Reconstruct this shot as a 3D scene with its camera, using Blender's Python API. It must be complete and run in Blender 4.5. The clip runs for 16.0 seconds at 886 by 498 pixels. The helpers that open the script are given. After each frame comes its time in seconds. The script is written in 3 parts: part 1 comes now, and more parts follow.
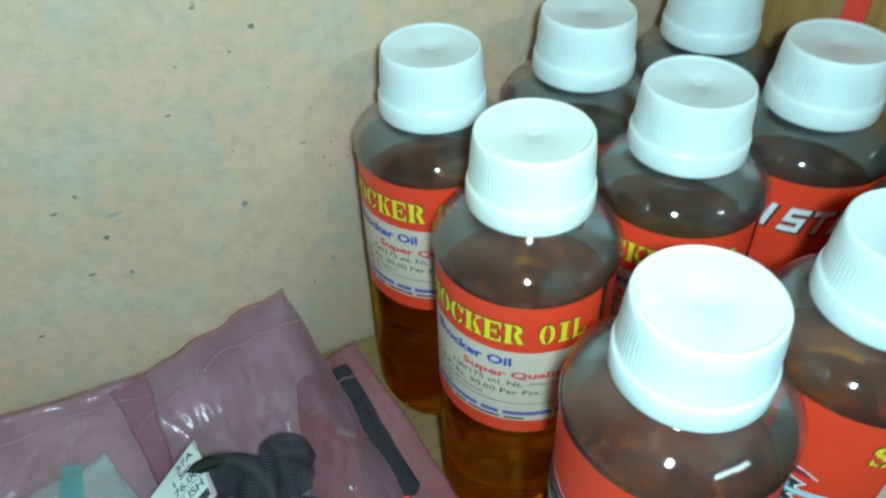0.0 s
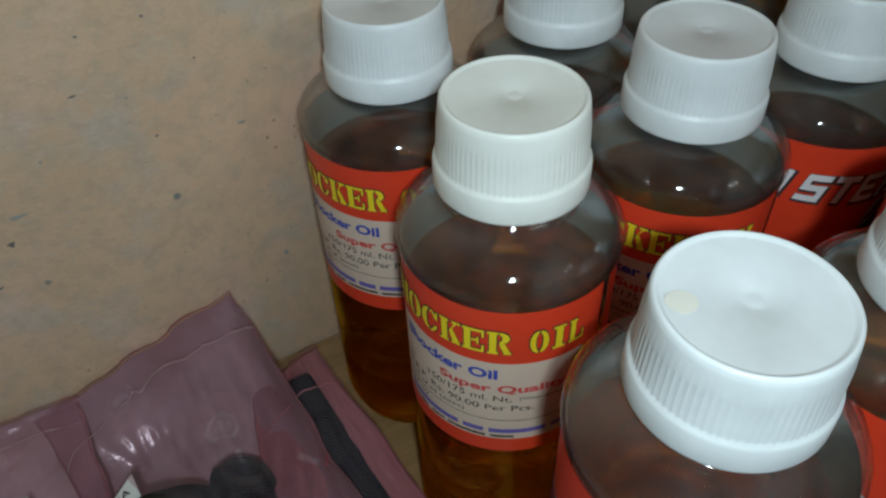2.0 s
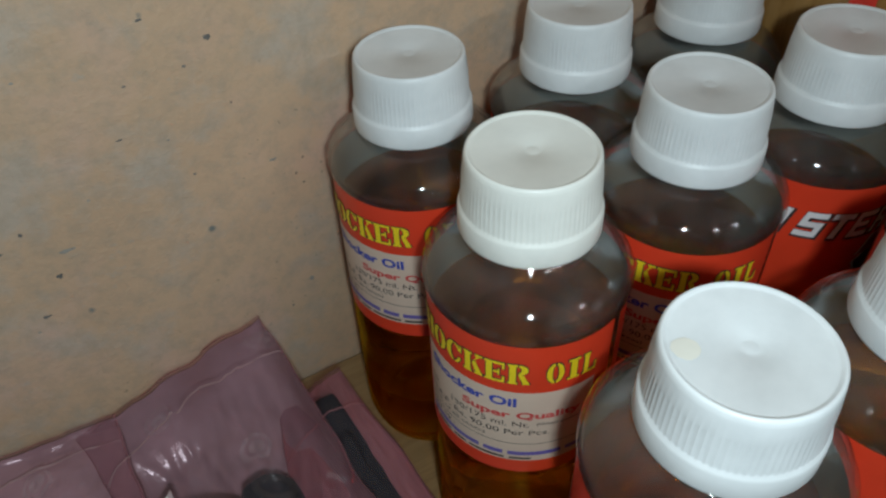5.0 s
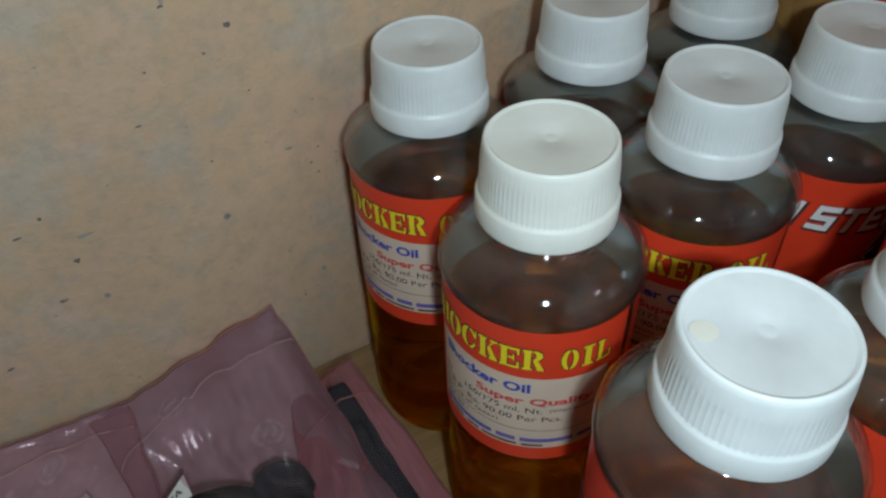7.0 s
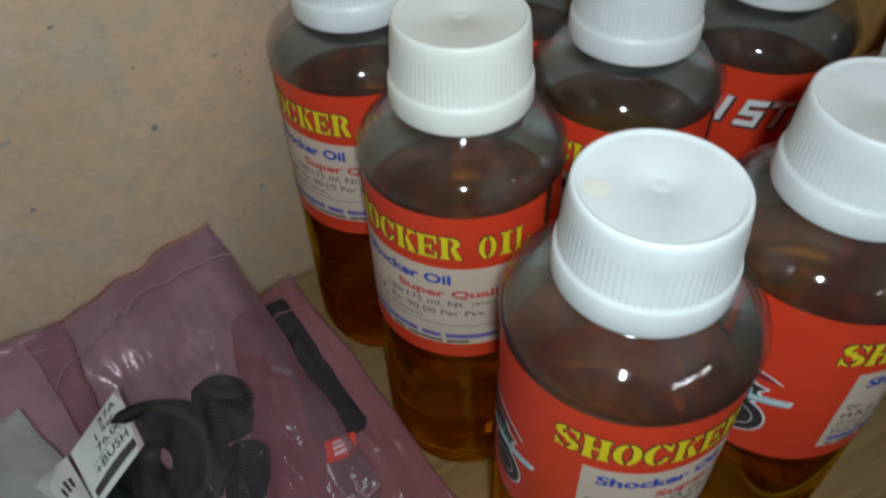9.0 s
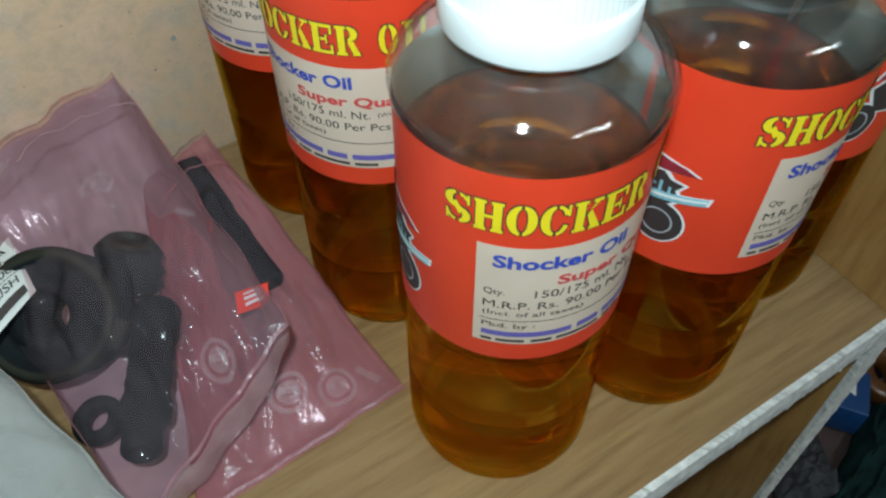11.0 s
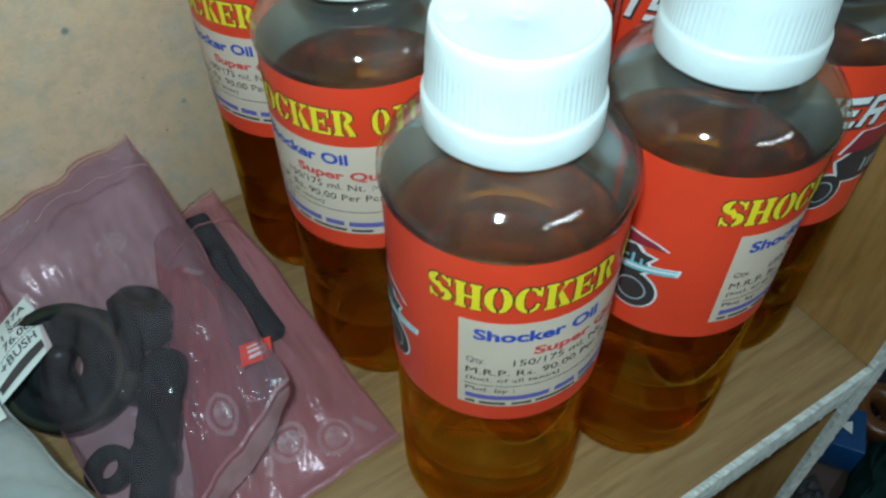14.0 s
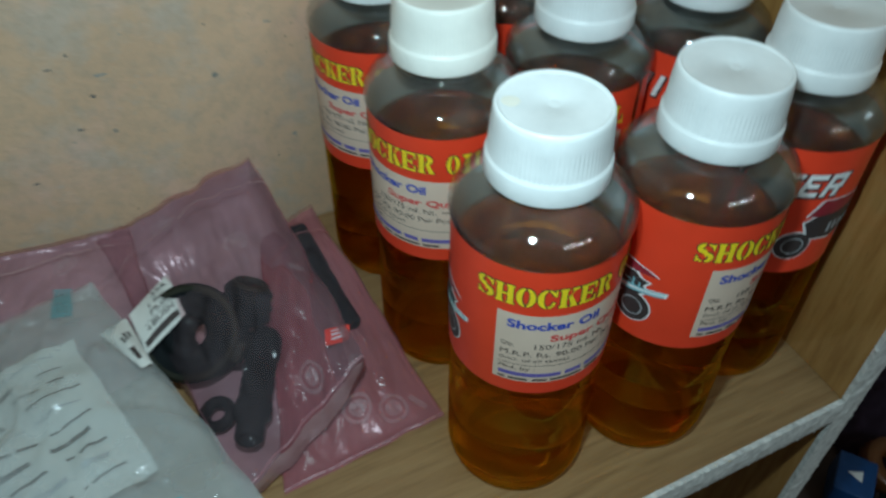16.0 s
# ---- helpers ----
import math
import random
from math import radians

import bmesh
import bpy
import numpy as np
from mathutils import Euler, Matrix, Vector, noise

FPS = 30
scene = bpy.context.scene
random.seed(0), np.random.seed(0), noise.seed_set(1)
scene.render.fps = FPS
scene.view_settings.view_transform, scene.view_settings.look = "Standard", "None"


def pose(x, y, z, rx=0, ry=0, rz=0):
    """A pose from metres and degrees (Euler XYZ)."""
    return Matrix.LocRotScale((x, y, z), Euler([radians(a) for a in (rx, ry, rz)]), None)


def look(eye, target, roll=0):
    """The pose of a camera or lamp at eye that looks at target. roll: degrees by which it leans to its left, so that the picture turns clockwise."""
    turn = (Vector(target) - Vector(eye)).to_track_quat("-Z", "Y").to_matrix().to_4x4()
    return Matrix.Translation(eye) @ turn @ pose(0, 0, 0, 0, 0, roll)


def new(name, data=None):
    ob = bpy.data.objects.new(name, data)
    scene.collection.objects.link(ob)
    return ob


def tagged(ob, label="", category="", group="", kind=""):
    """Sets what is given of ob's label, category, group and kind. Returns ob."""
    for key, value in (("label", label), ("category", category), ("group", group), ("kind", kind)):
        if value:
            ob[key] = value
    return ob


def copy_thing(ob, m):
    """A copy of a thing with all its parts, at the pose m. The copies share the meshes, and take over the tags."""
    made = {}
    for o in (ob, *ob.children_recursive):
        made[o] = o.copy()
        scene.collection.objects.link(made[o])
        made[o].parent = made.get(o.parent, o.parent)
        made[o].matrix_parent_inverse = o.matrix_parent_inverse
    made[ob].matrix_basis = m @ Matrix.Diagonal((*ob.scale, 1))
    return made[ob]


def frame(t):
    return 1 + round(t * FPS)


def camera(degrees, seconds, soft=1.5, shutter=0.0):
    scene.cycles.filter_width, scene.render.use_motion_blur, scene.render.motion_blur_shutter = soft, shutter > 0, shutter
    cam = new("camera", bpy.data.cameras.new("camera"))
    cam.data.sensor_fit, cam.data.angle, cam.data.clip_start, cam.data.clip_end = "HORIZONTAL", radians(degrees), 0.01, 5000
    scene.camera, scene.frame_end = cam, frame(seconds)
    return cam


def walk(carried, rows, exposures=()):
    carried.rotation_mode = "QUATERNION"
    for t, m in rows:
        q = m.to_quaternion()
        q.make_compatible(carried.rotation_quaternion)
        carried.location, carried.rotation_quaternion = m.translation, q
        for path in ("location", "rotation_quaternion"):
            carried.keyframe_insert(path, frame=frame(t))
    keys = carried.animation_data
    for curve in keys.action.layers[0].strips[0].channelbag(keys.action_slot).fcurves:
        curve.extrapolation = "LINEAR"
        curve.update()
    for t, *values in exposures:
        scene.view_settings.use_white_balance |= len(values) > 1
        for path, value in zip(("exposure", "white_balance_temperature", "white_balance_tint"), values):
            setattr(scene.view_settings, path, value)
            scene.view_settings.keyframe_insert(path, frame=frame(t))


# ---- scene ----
cam = camera(60.62, 16.0, 2.4, 0.5)
ROWS = [
    (0.0, -0.08738, -0.06706, 0.24919, 48.544, 1.208, -27.022),
    (0.5, -0.08140, -0.05093, 0.22948, 46.646, 2.088, -29.210),
    (1.0, -0.07692, -0.04569, 0.22493, 45.964, 1.595, -30.067),
    (1.5, -0.07392, -0.04459, 0.22603, 46.207, 1.627, -30.275),
    (2.0, -0.07382, -0.04224, 0.22950, 46.586, 1.768, -30.469),
    (2.5, -0.07461, -0.04657, 0.23303, 46.805, 1.570, -30.231),
    (3.0, -0.07809, -0.04593, 0.23929, 47.591, 1.340, -30.328),
    (3.5, -0.08242, -0.04731, 0.23882, 47.152, 1.814, -29.876),
    (4.0, -0.07827, -0.04242, 0.24087, 47.237, 2.229, -30.024),
    (6.5, -0.08294, -0.04908, 0.24633, 46.554, 1.919, -30.184),
    (7.0, -0.08386, -0.04634, 0.24369, 47.081, 1.756, -29.433),
    (7.5, -0.08060, -0.04977, 0.24325, 47.145, 1.498, -29.734),
    (8.0, -0.07759, -0.04901, 0.24538, 47.017, 2.132, -30.522),
    (8.5, -0.07370, -0.05654, 0.23900, 45.824, 1.507, -31.034),
    (9.0, -0.07638, -0.06197, 0.23013, 43.972, 1.432, -31.209),
    (9.5, -0.07550, -0.06898, 0.21790, 42.588, 0.864, -31.749),
    (12.0, -0.06989, -0.08818, 0.19348, 40.806, 0.022, -32.911),
    (12.5, -0.06899, -0.08991, 0.19340, 40.907, -0.057, -32.656),
    (13.0, -0.07981, -0.09165, 0.20158, 41.810, 0.180, -32.327),
    (13.5, -0.08161, -0.08915, 0.20663, 42.342, 0.019, -32.183),
    (14.0, -0.06903, -0.08706, 0.21195, 42.819, 0.480, -32.353),
    (14.5, -0.06629, -0.08291, 0.20713, 41.534, 0.455, -33.444),
    (15.0, -0.06270, -0.08744, 0.21409, 42.447, 0.520, -33.527),
    (15.5, -0.07230, -0.10068, 0.22507, 42.637, 0.749, -31.052),
    (16.0, -0.09146, -0.12635, 0.25033, 45.481, -0.109, -25.964),
]
EXPOSURES = [(0.0, -0.1, 5000, -22), (0.5, -0.4, 5100, -16), (1.0, -0.8, 5300, -12), (1.5, -1.1, 5750, -2), (2.5, -1.12, 6100, 7), (4.0, -1.08, 6250, 9), (7.0, -1.1, 6050, 6), (9.5, -0.9, 6200, 8), (12.0, 0.22, 5700, -8), (13.5, -0.2, 5500, -11), (15.0, -0.55, 5350, -10), (16.0, -0.8, 5650, -5)]
walk(cam, [(t, pose(x, y, z, a, b, c)) for t, x, y, z, a, b, c in ROWS], EXPOSURES)

# ---- world and light: a dim room and the torch held beside the lens ----
world = bpy.data.worlds.new("room_air")
world.use_nodes = True
world.node_tree.nodes["Background"].inputs[0].default_value = (0.95, 0.97, 1.0, 1)
world.node_tree.nodes["Background"].inputs[1].default_value = 0.05
scene.world = world


def area_lamp(name, eye, target, size, watts, colour):
    data = bpy.data.lights.new(name, "AREA")
    data.shape, data.size, data.energy, data.color = "DISK", size, watts, colour
    ob = new(name, data)
    ob.matrix_world = look(eye, target)
    return ob


area_lamp("torch", (-0.085, -0.091, 0.270), (0.01, 0.14, 0.08), 0.014, 0.80, (0.84, 0.97, 1.0))
# Added soft room light from the right, out of view; tube form is assumed.
room_fill = area_lamp("tube_lamp_light", (0.45, -1.75, 1.50), (0.0, 0.1, 0.0), 1.2, 13.0, (0.95, 0.98, 1.0))
room_fill.data.shape, room_fill.data.size_y = "RECTANGLE", 0.05


# ---- materials ----
class Mat:
    def __init__(self, name):
        self.m = bpy.data.materials.new(name)
        self.m.use_nodes = True
        self.nt = self.m.node_tree
        self.b = self.nt.nodes["Principled BSDF"]
        self.out = self.nt.nodes["Material Output"]

    def node(self, kind, **values):
        n = self.nt.nodes.new(kind)
        for key, value in values.items():
            n.inputs[key.replace("_", " ")].default_value = value
        return n

    def link(self, a, b):
        self.nt.links.new(a, b)

    def coords(self, scale=(1, 1, 1)):
        tc, mp = self.node("ShaderNodeTexCoord"), self.node("ShaderNodeMapping")
        mp.inputs["Scale"].default_value = scale
        self.link(tc.outputs["Object"], mp.inputs["Vector"])
        return mp.outputs["Vector"]

    def noise(self, vec, scale, detail=4.0, rough=0.55):
        n = self.node("ShaderNodeTexNoise", Scale=scale, Detail=detail, Roughness=rough)
        self.link(vec, n.inputs["Vector"])
        return n.outputs["Fac"]

    def ramp(self, fac, stops):
        r = self.node("ShaderNodeValToRGB")
        e = r.color_ramp.elements
        while len(e) < len(stops):
            e.new(0.5)
        for el, (p, c) in zip(e, stops):
            el.position, el.color = p, (*c, 1) if len(c) == 3 else c
        self.link(fac, r.inputs["Fac"])
        return r.outputs["Color"]

    def mix(self, fac, a, b, mode="MIX"):
        n = self.nt.nodes.new("ShaderNodeMix")
        n.data_type, n.blend_type = "RGBA", mode
        for sock, val in ((n.inputs[0], fac), (n.inputs[6], a), (n.inputs[7], b)):
            if isinstance(val, (int, float)):
                sock.default_value = val
            elif isinstance(val, tuple):
                sock.default_value = (*val, 1)
            else:
                self.link(val, sock)
        return n.outputs[2]

    def bump(self, height, strength, dist):
        n = self.node("ShaderNodeBump", Strength=strength, Distance=dist)
        self.link(height, n.inputs["Height"])
        self.link(n.outputs["Normal"], self.b.inputs["Normal"])
        return n.outputs["Normal"]

    def set(self, **values):
        for key, value in values.items():
            s = self.b.inputs[key.replace("_", " ")]
            if isinstance(value, (int, float)):
                s.default_value = value
            elif isinstance(value, tuple):
                s.default_value = (*value, 1) if s.type == "RGBA" else value
            else:
                self.link(value, s)
        return self


def plain(name, colour, rough=0.5, vary=0.12, scale=180.0, metal=0.0, bump=0.0, shine=0.5):
    m = Mat(name)
    v = m.coords()
    n = m.noise(v, scale)
    dark = tuple(c * (1 - vary) for c in colour)
    light = tuple(min(1, c * (1 + vary)) for c in colour)
    m.set(Base_Color=m.ramp(n, [(0.3, dark), (0.7, light)]), Roughness=rough, Metallic=metal, Specular_IOR_Level=shine)
    if bump:
        m.bump(n, bump, 0.0004)
    return m.m


def plaster_material():
    m = Mat("wall_plaster")
    v = m.coords()
    big, mid, fine = m.noise(v, 7, 3), m.noise(v, 38, 6, 0.65), m.noise(v, 420, 3)
    base = m.ramp(big, [(0.3, (0.57, 0.385, 0.245)), (0.7, (0.68, 0.472, 0.305))])
    worn = m.ramp(mid, [(0.50, (0, 0, 0)), (0.66, (0.85, 0.85, 0.85))])
    col = m.mix(worn, base, (0.54, 0.45, 0.36))
    pale = m.ramp(m.noise(v, 16, 5, 0.6), [(0.54, (0, 0, 0)), (0.68, (0.65, 0.65, 0.65))])
    col = m.mix(pale, col, (0.70, 0.47, 0.36))
    col = m.mix(m.ramp(m.noise(v, 150, 6, 0.7), [(0.44, (0, 0, 0)), (0.70, (0.6, 0.6, 0.6))]), col, (0.42, 0.33, 0.24))
    chip = m.ramp(m.noise(m.coords((1, 1, 1.6)), 62, 5, 0.75), [(0.63, (0, 0, 0)), (0.70, (0.45, 0.45, 0.45))])
    col = m.mix(chip, col, (0.46, 0.42, 0.36))
    dirt = m.ramp(m.noise(v, 520, 2, 0.5), [(0.70, (0, 0, 0)), (0.76, (0.8, 0.8, 0.8))])
    col = m.mix(m.mix(1.0, dirt, m.ramp(big, [(0.45, (0, 0, 0)), (0.65, (1, 1, 1))]), "MULTIPLY"), col, (0.16, 0.13, 0.10))
    vd = m.node("ShaderNodeTexVoronoi", Scale=44.0, Randomness=1.0)
    m.link(v, vd.inputs["Vector"])
    wob = m.noise(v, 160, 4)
    s = m.node("ShaderNodeMath")
    s.operation = "ADD"
    m.link(vd.outputs["Distance"], s.inputs[0])
    w2 = m.node("ShaderNodeMath")
    w2.operation = "MULTIPLY"
    w2.inputs[1].default_value = 0.16
    m.link(wob, w2.inputs[0])
    m.link(w2.outputs[0], s.inputs[1])
    speck = m.ramp(s.outputs[0], [(0.115, (1, 1, 1)), (0.15, (0, 0, 0))])
    vsel = m.ramp(vd.outputs["Color"], [(0.62, (0, 0, 0)), (0.64, (1, 1, 1))])
    dots = m.mix(1.0, speck, vsel, "MULTIPLY")
    col = m.mix(dots, col, (0.20, 0.21, 0.19))
    smear = m.ramp(m.noise(m.coords((1, 1, 2.6)), 30, 6, 0.7), [(0.66, (0, 0, 0)), (0.76, (0.55, 0.55, 0.55))])
    col = m.mix(smear, col, (0.40, 0.34, 0.27))
    m.set(Base_Color=col, Roughness=0.62)
    h = m.mix(0.35, mid, fine)
    m.bump(h, 0.6, 0.0014)
    return m.m


def wood_material(name, tones, axis_scale, rough, coat=0.0):
    m = Mat(name)
    v = m.coords(axis_scale)
    grain = m.noise(v, 60, 6, 0.62)
    band = m.noise(v, 14, 3)
    fine = m.noise(v, 240, 3)
    col = m.ramp(grain, [(0.32, tones[0]), (0.5, tones[1]), (0.7, tones[2])])
    col = m.mix(m.ramp(band, [(0.35, (0, 0, 0)), (0.7, (0.6, 0.6, 0.6))]), col, tones[0])
    col = m.mix(m.ramp(fine, [(0.60, (0, 0, 0)), (0.72, (0.35, 0.35, 0.35))]), col, tuple(c * 0.55 for c in tones[0]))
    m.set(Base_Color=col, Roughness=rough, Coat_Weight=coat, Coat_Roughness=0.05)
    m.bump(fine, 0.12, 0.0003)
    return m.m


def glass_material(name, colour, rough, clear, ior=1.42):
    m = Mat(name)
    g = m.node("ShaderNodeBsdfGlass", Roughness=rough, IOR=ior)
    g.inputs["Color"].default_value = (*colour, 1)
    t = m.node("ShaderNodeBsdfTransparent")
    t.inputs["Color"].default_value = (*colour, 1)
    mx = m.node("ShaderNodeMixShader", Fac=clear)
    m.link(g.outputs[0], mx.inputs[1])
    m.link(t.outputs[0], mx.inputs[2])
    m.link(mx.outputs[0], m.out.inputs["Surface"])
    return m.m


def shell_material(name, tint, haze, low, high):
    """Thin clear plastic: it lets light straight through and shines at grazing angles; a pale haze colour stands in for
    reflections and slight milkiness.
    """
    m = Mat(name)
    t = m.node("ShaderNodeBsdfTransparent")
    t.inputs["Color"].default_value = (*tint, 1)
    d = m.node("ShaderNodeBsdfDiffuse")
    d.inputs["Color"].default_value = (*haze, 1)
    f = m.ramp(m.noise(m.coords((1, 1, 0.35)), 70, 4), [(0.42, (low,) * 3), (0.72, (high,) * 3)])
    body = m.node("ShaderNodeMixShader")
    m.link(f, body.inputs[0])
    m.link(t.outputs[0], body.inputs[1])
    m.link(d.outputs[0], body.inputs[2])
    g = m.node("ShaderNodeBsdfGlossy", Roughness=0.05)
    lw = m.node("ShaderNodeLayerWeight", Blend=0.5)
    p = m.node("ShaderNodeMath")
    p.operation, p.inputs[1].default_value = "POWER", 3.0
    m.link(lw.outputs["Facing"], p.inputs[0])
    k = m.node("ShaderNodeMath")
    k.operation, k.inputs[1].default_value, k.inputs[2].default_value = "MULTIPLY_ADD", 0.75, 0.05
    m.link(p.outputs[0], k.inputs[0])
    mx = m.node("ShaderNodeMixShader")
    m.link(k.outputs[0], mx.inputs[0])
    m.link(body.outputs[0], mx.inputs[1])
    m.link(g.outputs[0], mx.inputs[2])
    bp = m.node("ShaderNodeBump", Strength=0.25, Distance=0.0006)
    m.link(m.noise(m.coords((1, 1, 0.5)), 60, 3), bp.inputs["Height"])
    m.link(bp.outputs["Normal"], g.inputs["Normal"])
    m.link(mx.outputs[0], m.out.inputs["Surface"])
    return m.m


def film_material(name, tint, body, cover, rough=0.22, bump=0.35):
    m = Mat(name)
    v = m.coords()
    cr, fine = m.noise(v, 55, 5, 0.6), m.noise(v, 240, 3)
    m.set(Base_Color=m.ramp(cr, [(0.35, tuple(c * 0.85 for c in body)), (0.7, body)]), Roughness=rough, Specular_IOR_Level=0.7)
    m.bump(m.mix(0.10, cr, fine), bump, 0.0024)
    t = m.node("ShaderNodeBsdfTransparent")
    t.inputs["Color"].default_value = (*tint, 1)
    f = m.ramp(m.noise(v, 30, 4), [(0.35, (cover * 0.8,) * 3), (0.7, (min(1, cover * 1.25),) * 3)])
    mx = m.node("ShaderNodeMixShader")
    m.link(f, mx.inputs[0])
    m.link(t.outputs[0], mx.inputs[1])
    m.link(m.b.outputs[0], mx.inputs[2])
    m.link(mx.outputs[0], m.out.inputs["Surface"])
    return m.m


PLASTER = plaster_material()
SHELF_WOOD = wood_material("shelf_laminate", [(0.215, 0.125, 0.054), (0.305, 0.188, 0.083), (0.355, 0.230, 0.108)], (0.5, 7.0, 1.0), 0.38)
PANEL_WOOD = wood_material("panel_laminate", [(0.28, 0.145, 0.042), (0.41, 0.225, 0.072), (0.50, 0.29, 0.105)], (4.0, 4.0, 0.4), 0.14, 1.0)
CHIPBOARD = plain("raw_board_edge", (0.70, 0.69, 0.66), 0.85, 0.25, 300, 0, 0.6)
PET = shell_material("clear_plastic", (0.965, 0.975, 0.97), (0.72, 0.77, 0.75), 0.010, 0.032)
OIL = glass_material("amber_oil", (0.985, 0.70, 0.06), 0.0, 0.22, 1.46)
CAP = Mat("white_cap_plastic")
cv = CAP.coords()
CAP.set(Base_Color=CAP.ramp(CAP.noise(cv, 120, 4), [(0.3, (0.70, 0.72, 0.72)), (0.7, (0.79, 0.81, 0.81))]), Roughness=0.42,
        Subsurface_Weight=0.12, Subsurface_Radius=(0.004, 0.004, 0.004), Subsurface_Scale=0.4)
CAP_STAIN = plain("yellowed_cap_plastic", (0.78, 0.75, 0.66), 0.5, 0.08, 90)
CAP = CAP.m
RED = plain("red_label_paper", (0.72, 0.052, 0.018), 0.38, 0.07, 60)
YELLOW = plain("yellow_print", (0.86, 0.66, 0.015), 0.4, 0.05)
INK = plain("dark_print", (0.045, 0.035, 0.035), 0.5, 0.1)
BLUE = plain("blue_print", (0.045, 0.075, 0.42), 0.45, 0.08)
VIOLET = plain("violet_print", (0.15, 0.12, 0.42), 0.45, 0.08)
CRIMSON = plain("crimson_print", (0.62, 0.07, 0.07), 0.45, 0.08)
PALE = plain("pale_label_paper", (0.68, 0.53, 0.42), 0.45, 0.05, 80)
# Darker than the paper itself: stands in for light lost in the oil.
LABEL_BACK = plain("darkened_glued_paper", (0.23, 0.22, 0.205), 0.7, 0.3, 60)
WHITE_INK = plain("white_print", (0.80, 0.80, 0.80), 0.45, 0.05)
GREY_INK = plain("grey_print", (0.42, 0.44, 0.46), 0.5, 0.1)
TEAL_INK = plain("teal_print", (0.25, 0.50, 0.56), 0.45, 0.1)
PINK_FILM = film_material("pink_plastic_film", (0.93, 0.81, 0.84), (0.33, 0.285, 0.315), 0.125, 0.12, 0.9)
PINK_FILM_BACK = film_material("pink_back_film", (0.91, 0.72, 0.75), (0.56, 0.40, 0.43), 0.78)
PINK_FLAT_BACK = film_material("rosy_back_film", (0.90, 0.58, 0.60), (0.66, 0.30, 0.32), 0.5)
PINK_SEAM = film_material("pink_film_fold", (0.88, 0.62, 0.65), (0.52, 0.30, 0.33), 0.4)
CLEAR_FILM = film_material("milky_plastic_film", (0.95, 0.97, 0.97), (0.60, 0.63, 0.62), 0.40, 0.08, 0.8)
FILM_PRINT = film_material("faded_white_film_print", (1, 1, 1), (0.74, 0.68, 0.72), 0.10, 0.4, 0.1)
SCUFF_PAINT = plain("dark_scuffed_paint", (0.17, 0.16, 0.145), 0.7, 0.3, 400)
SCUFF_GREY = plain("grey_scuffed_paint", (0.33, 0.31, 0.27), 0.7, 0.25, 400)
TEAL_FILM = film_material("teal_tinted_film", (0.75, 0.92, 0.95), (0.25, 0.52, 0.58), 0.5, 0.2)
RED_PRINT = plain("red_film_print", (0.75, 0.05, 0.03), 0.35, 0.1)
RUBBER = plain("black_rubber", (0.005, 0.007, 0.008), 0.8, 0.35, 140, shine=0.2)
RUBBER_OLD = plain("dusty_olive_rubber", (0.017, 0.017, 0.010), 0.7, 0.4, 90, shine=0.25)
PAPER = plain("white_sticker_paper", (0.64, 0.65, 0.62), 0.6, 0.05, 120)
ROOM_WALL = plain("room_paint", (0.52, 0.48, 0.40), 0.8, 0.08, 5)
ROOM_CEILING = plain("ceiling_paint", (0.72, 0.71, 0.68), 0.85, 0.04, 5)
ROOM_FLOOR = plain("cement_floor", (0.22, 0.20, 0.19), 0.8, 0.2, 12)


# ---- mesh helpers ----
def part(name, bm, material, parent=None, label="", smooth=True):
    me = bpy.data.meshes.new(name)
    bm.to_mesh(me)
    bm.free()
    me.materials.append(material)
    for f in me.polygons:
        f.use_smooth = smooth
    ob = new(name, me)
    ob.parent = parent
    if label:
        ob["label"] = label
    return ob


def empty(name, at=(0, 0, 0)):
    ob = new(name)
    ob.location = at
    ob.empty_display_size = 0.01
    return ob


def box(bm, lo, hi, bevel=0.0):
    r = bmesh.ops.create_cube(bm, size=1.0)
    vs = r["verts"]
    for v in vs:
        v.co = Vector([lo[i] + (v.co[i] + 0.5) * (hi[i] - lo[i]) for i in range(3)])
    if bevel:
        es = list({e for v in vs for e in v.link_edges})
        bmesh.ops.bevel(bm, geom=es, offset=bevel, segments=2, affect="EDGES", profile=0.5)
    return bm


def lathe(profile, n=64, wave=None, close_top=False, close_bottom=False):
    """Turn (r, z) pairs round the z axis, outward normals for a profile that runs upward."""
    bm = bmesh.new()
    rings = []
    for k, (r, z) in enumerate(profile):
        ring = []
        for i in range(n):
            a = 2 * math.pi * i / n
            q = r + (wave(k, i) if wave else 0.0)
            ring.append(bm.verts.new((q * math.cos(a), q * math.sin(a), z)))
        rings.append(ring)
    for a, b in zip(rings, rings[1:]):
        for i in range(n):
            j = (i + 1) % n
            bm.faces.new((a[i], a[j], b[j], b[i]))
    if close_top:
        bm.faces.new(rings[-1])
    if close_bottom:
        bm.faces.new(rings[0][::-1])
    return bm


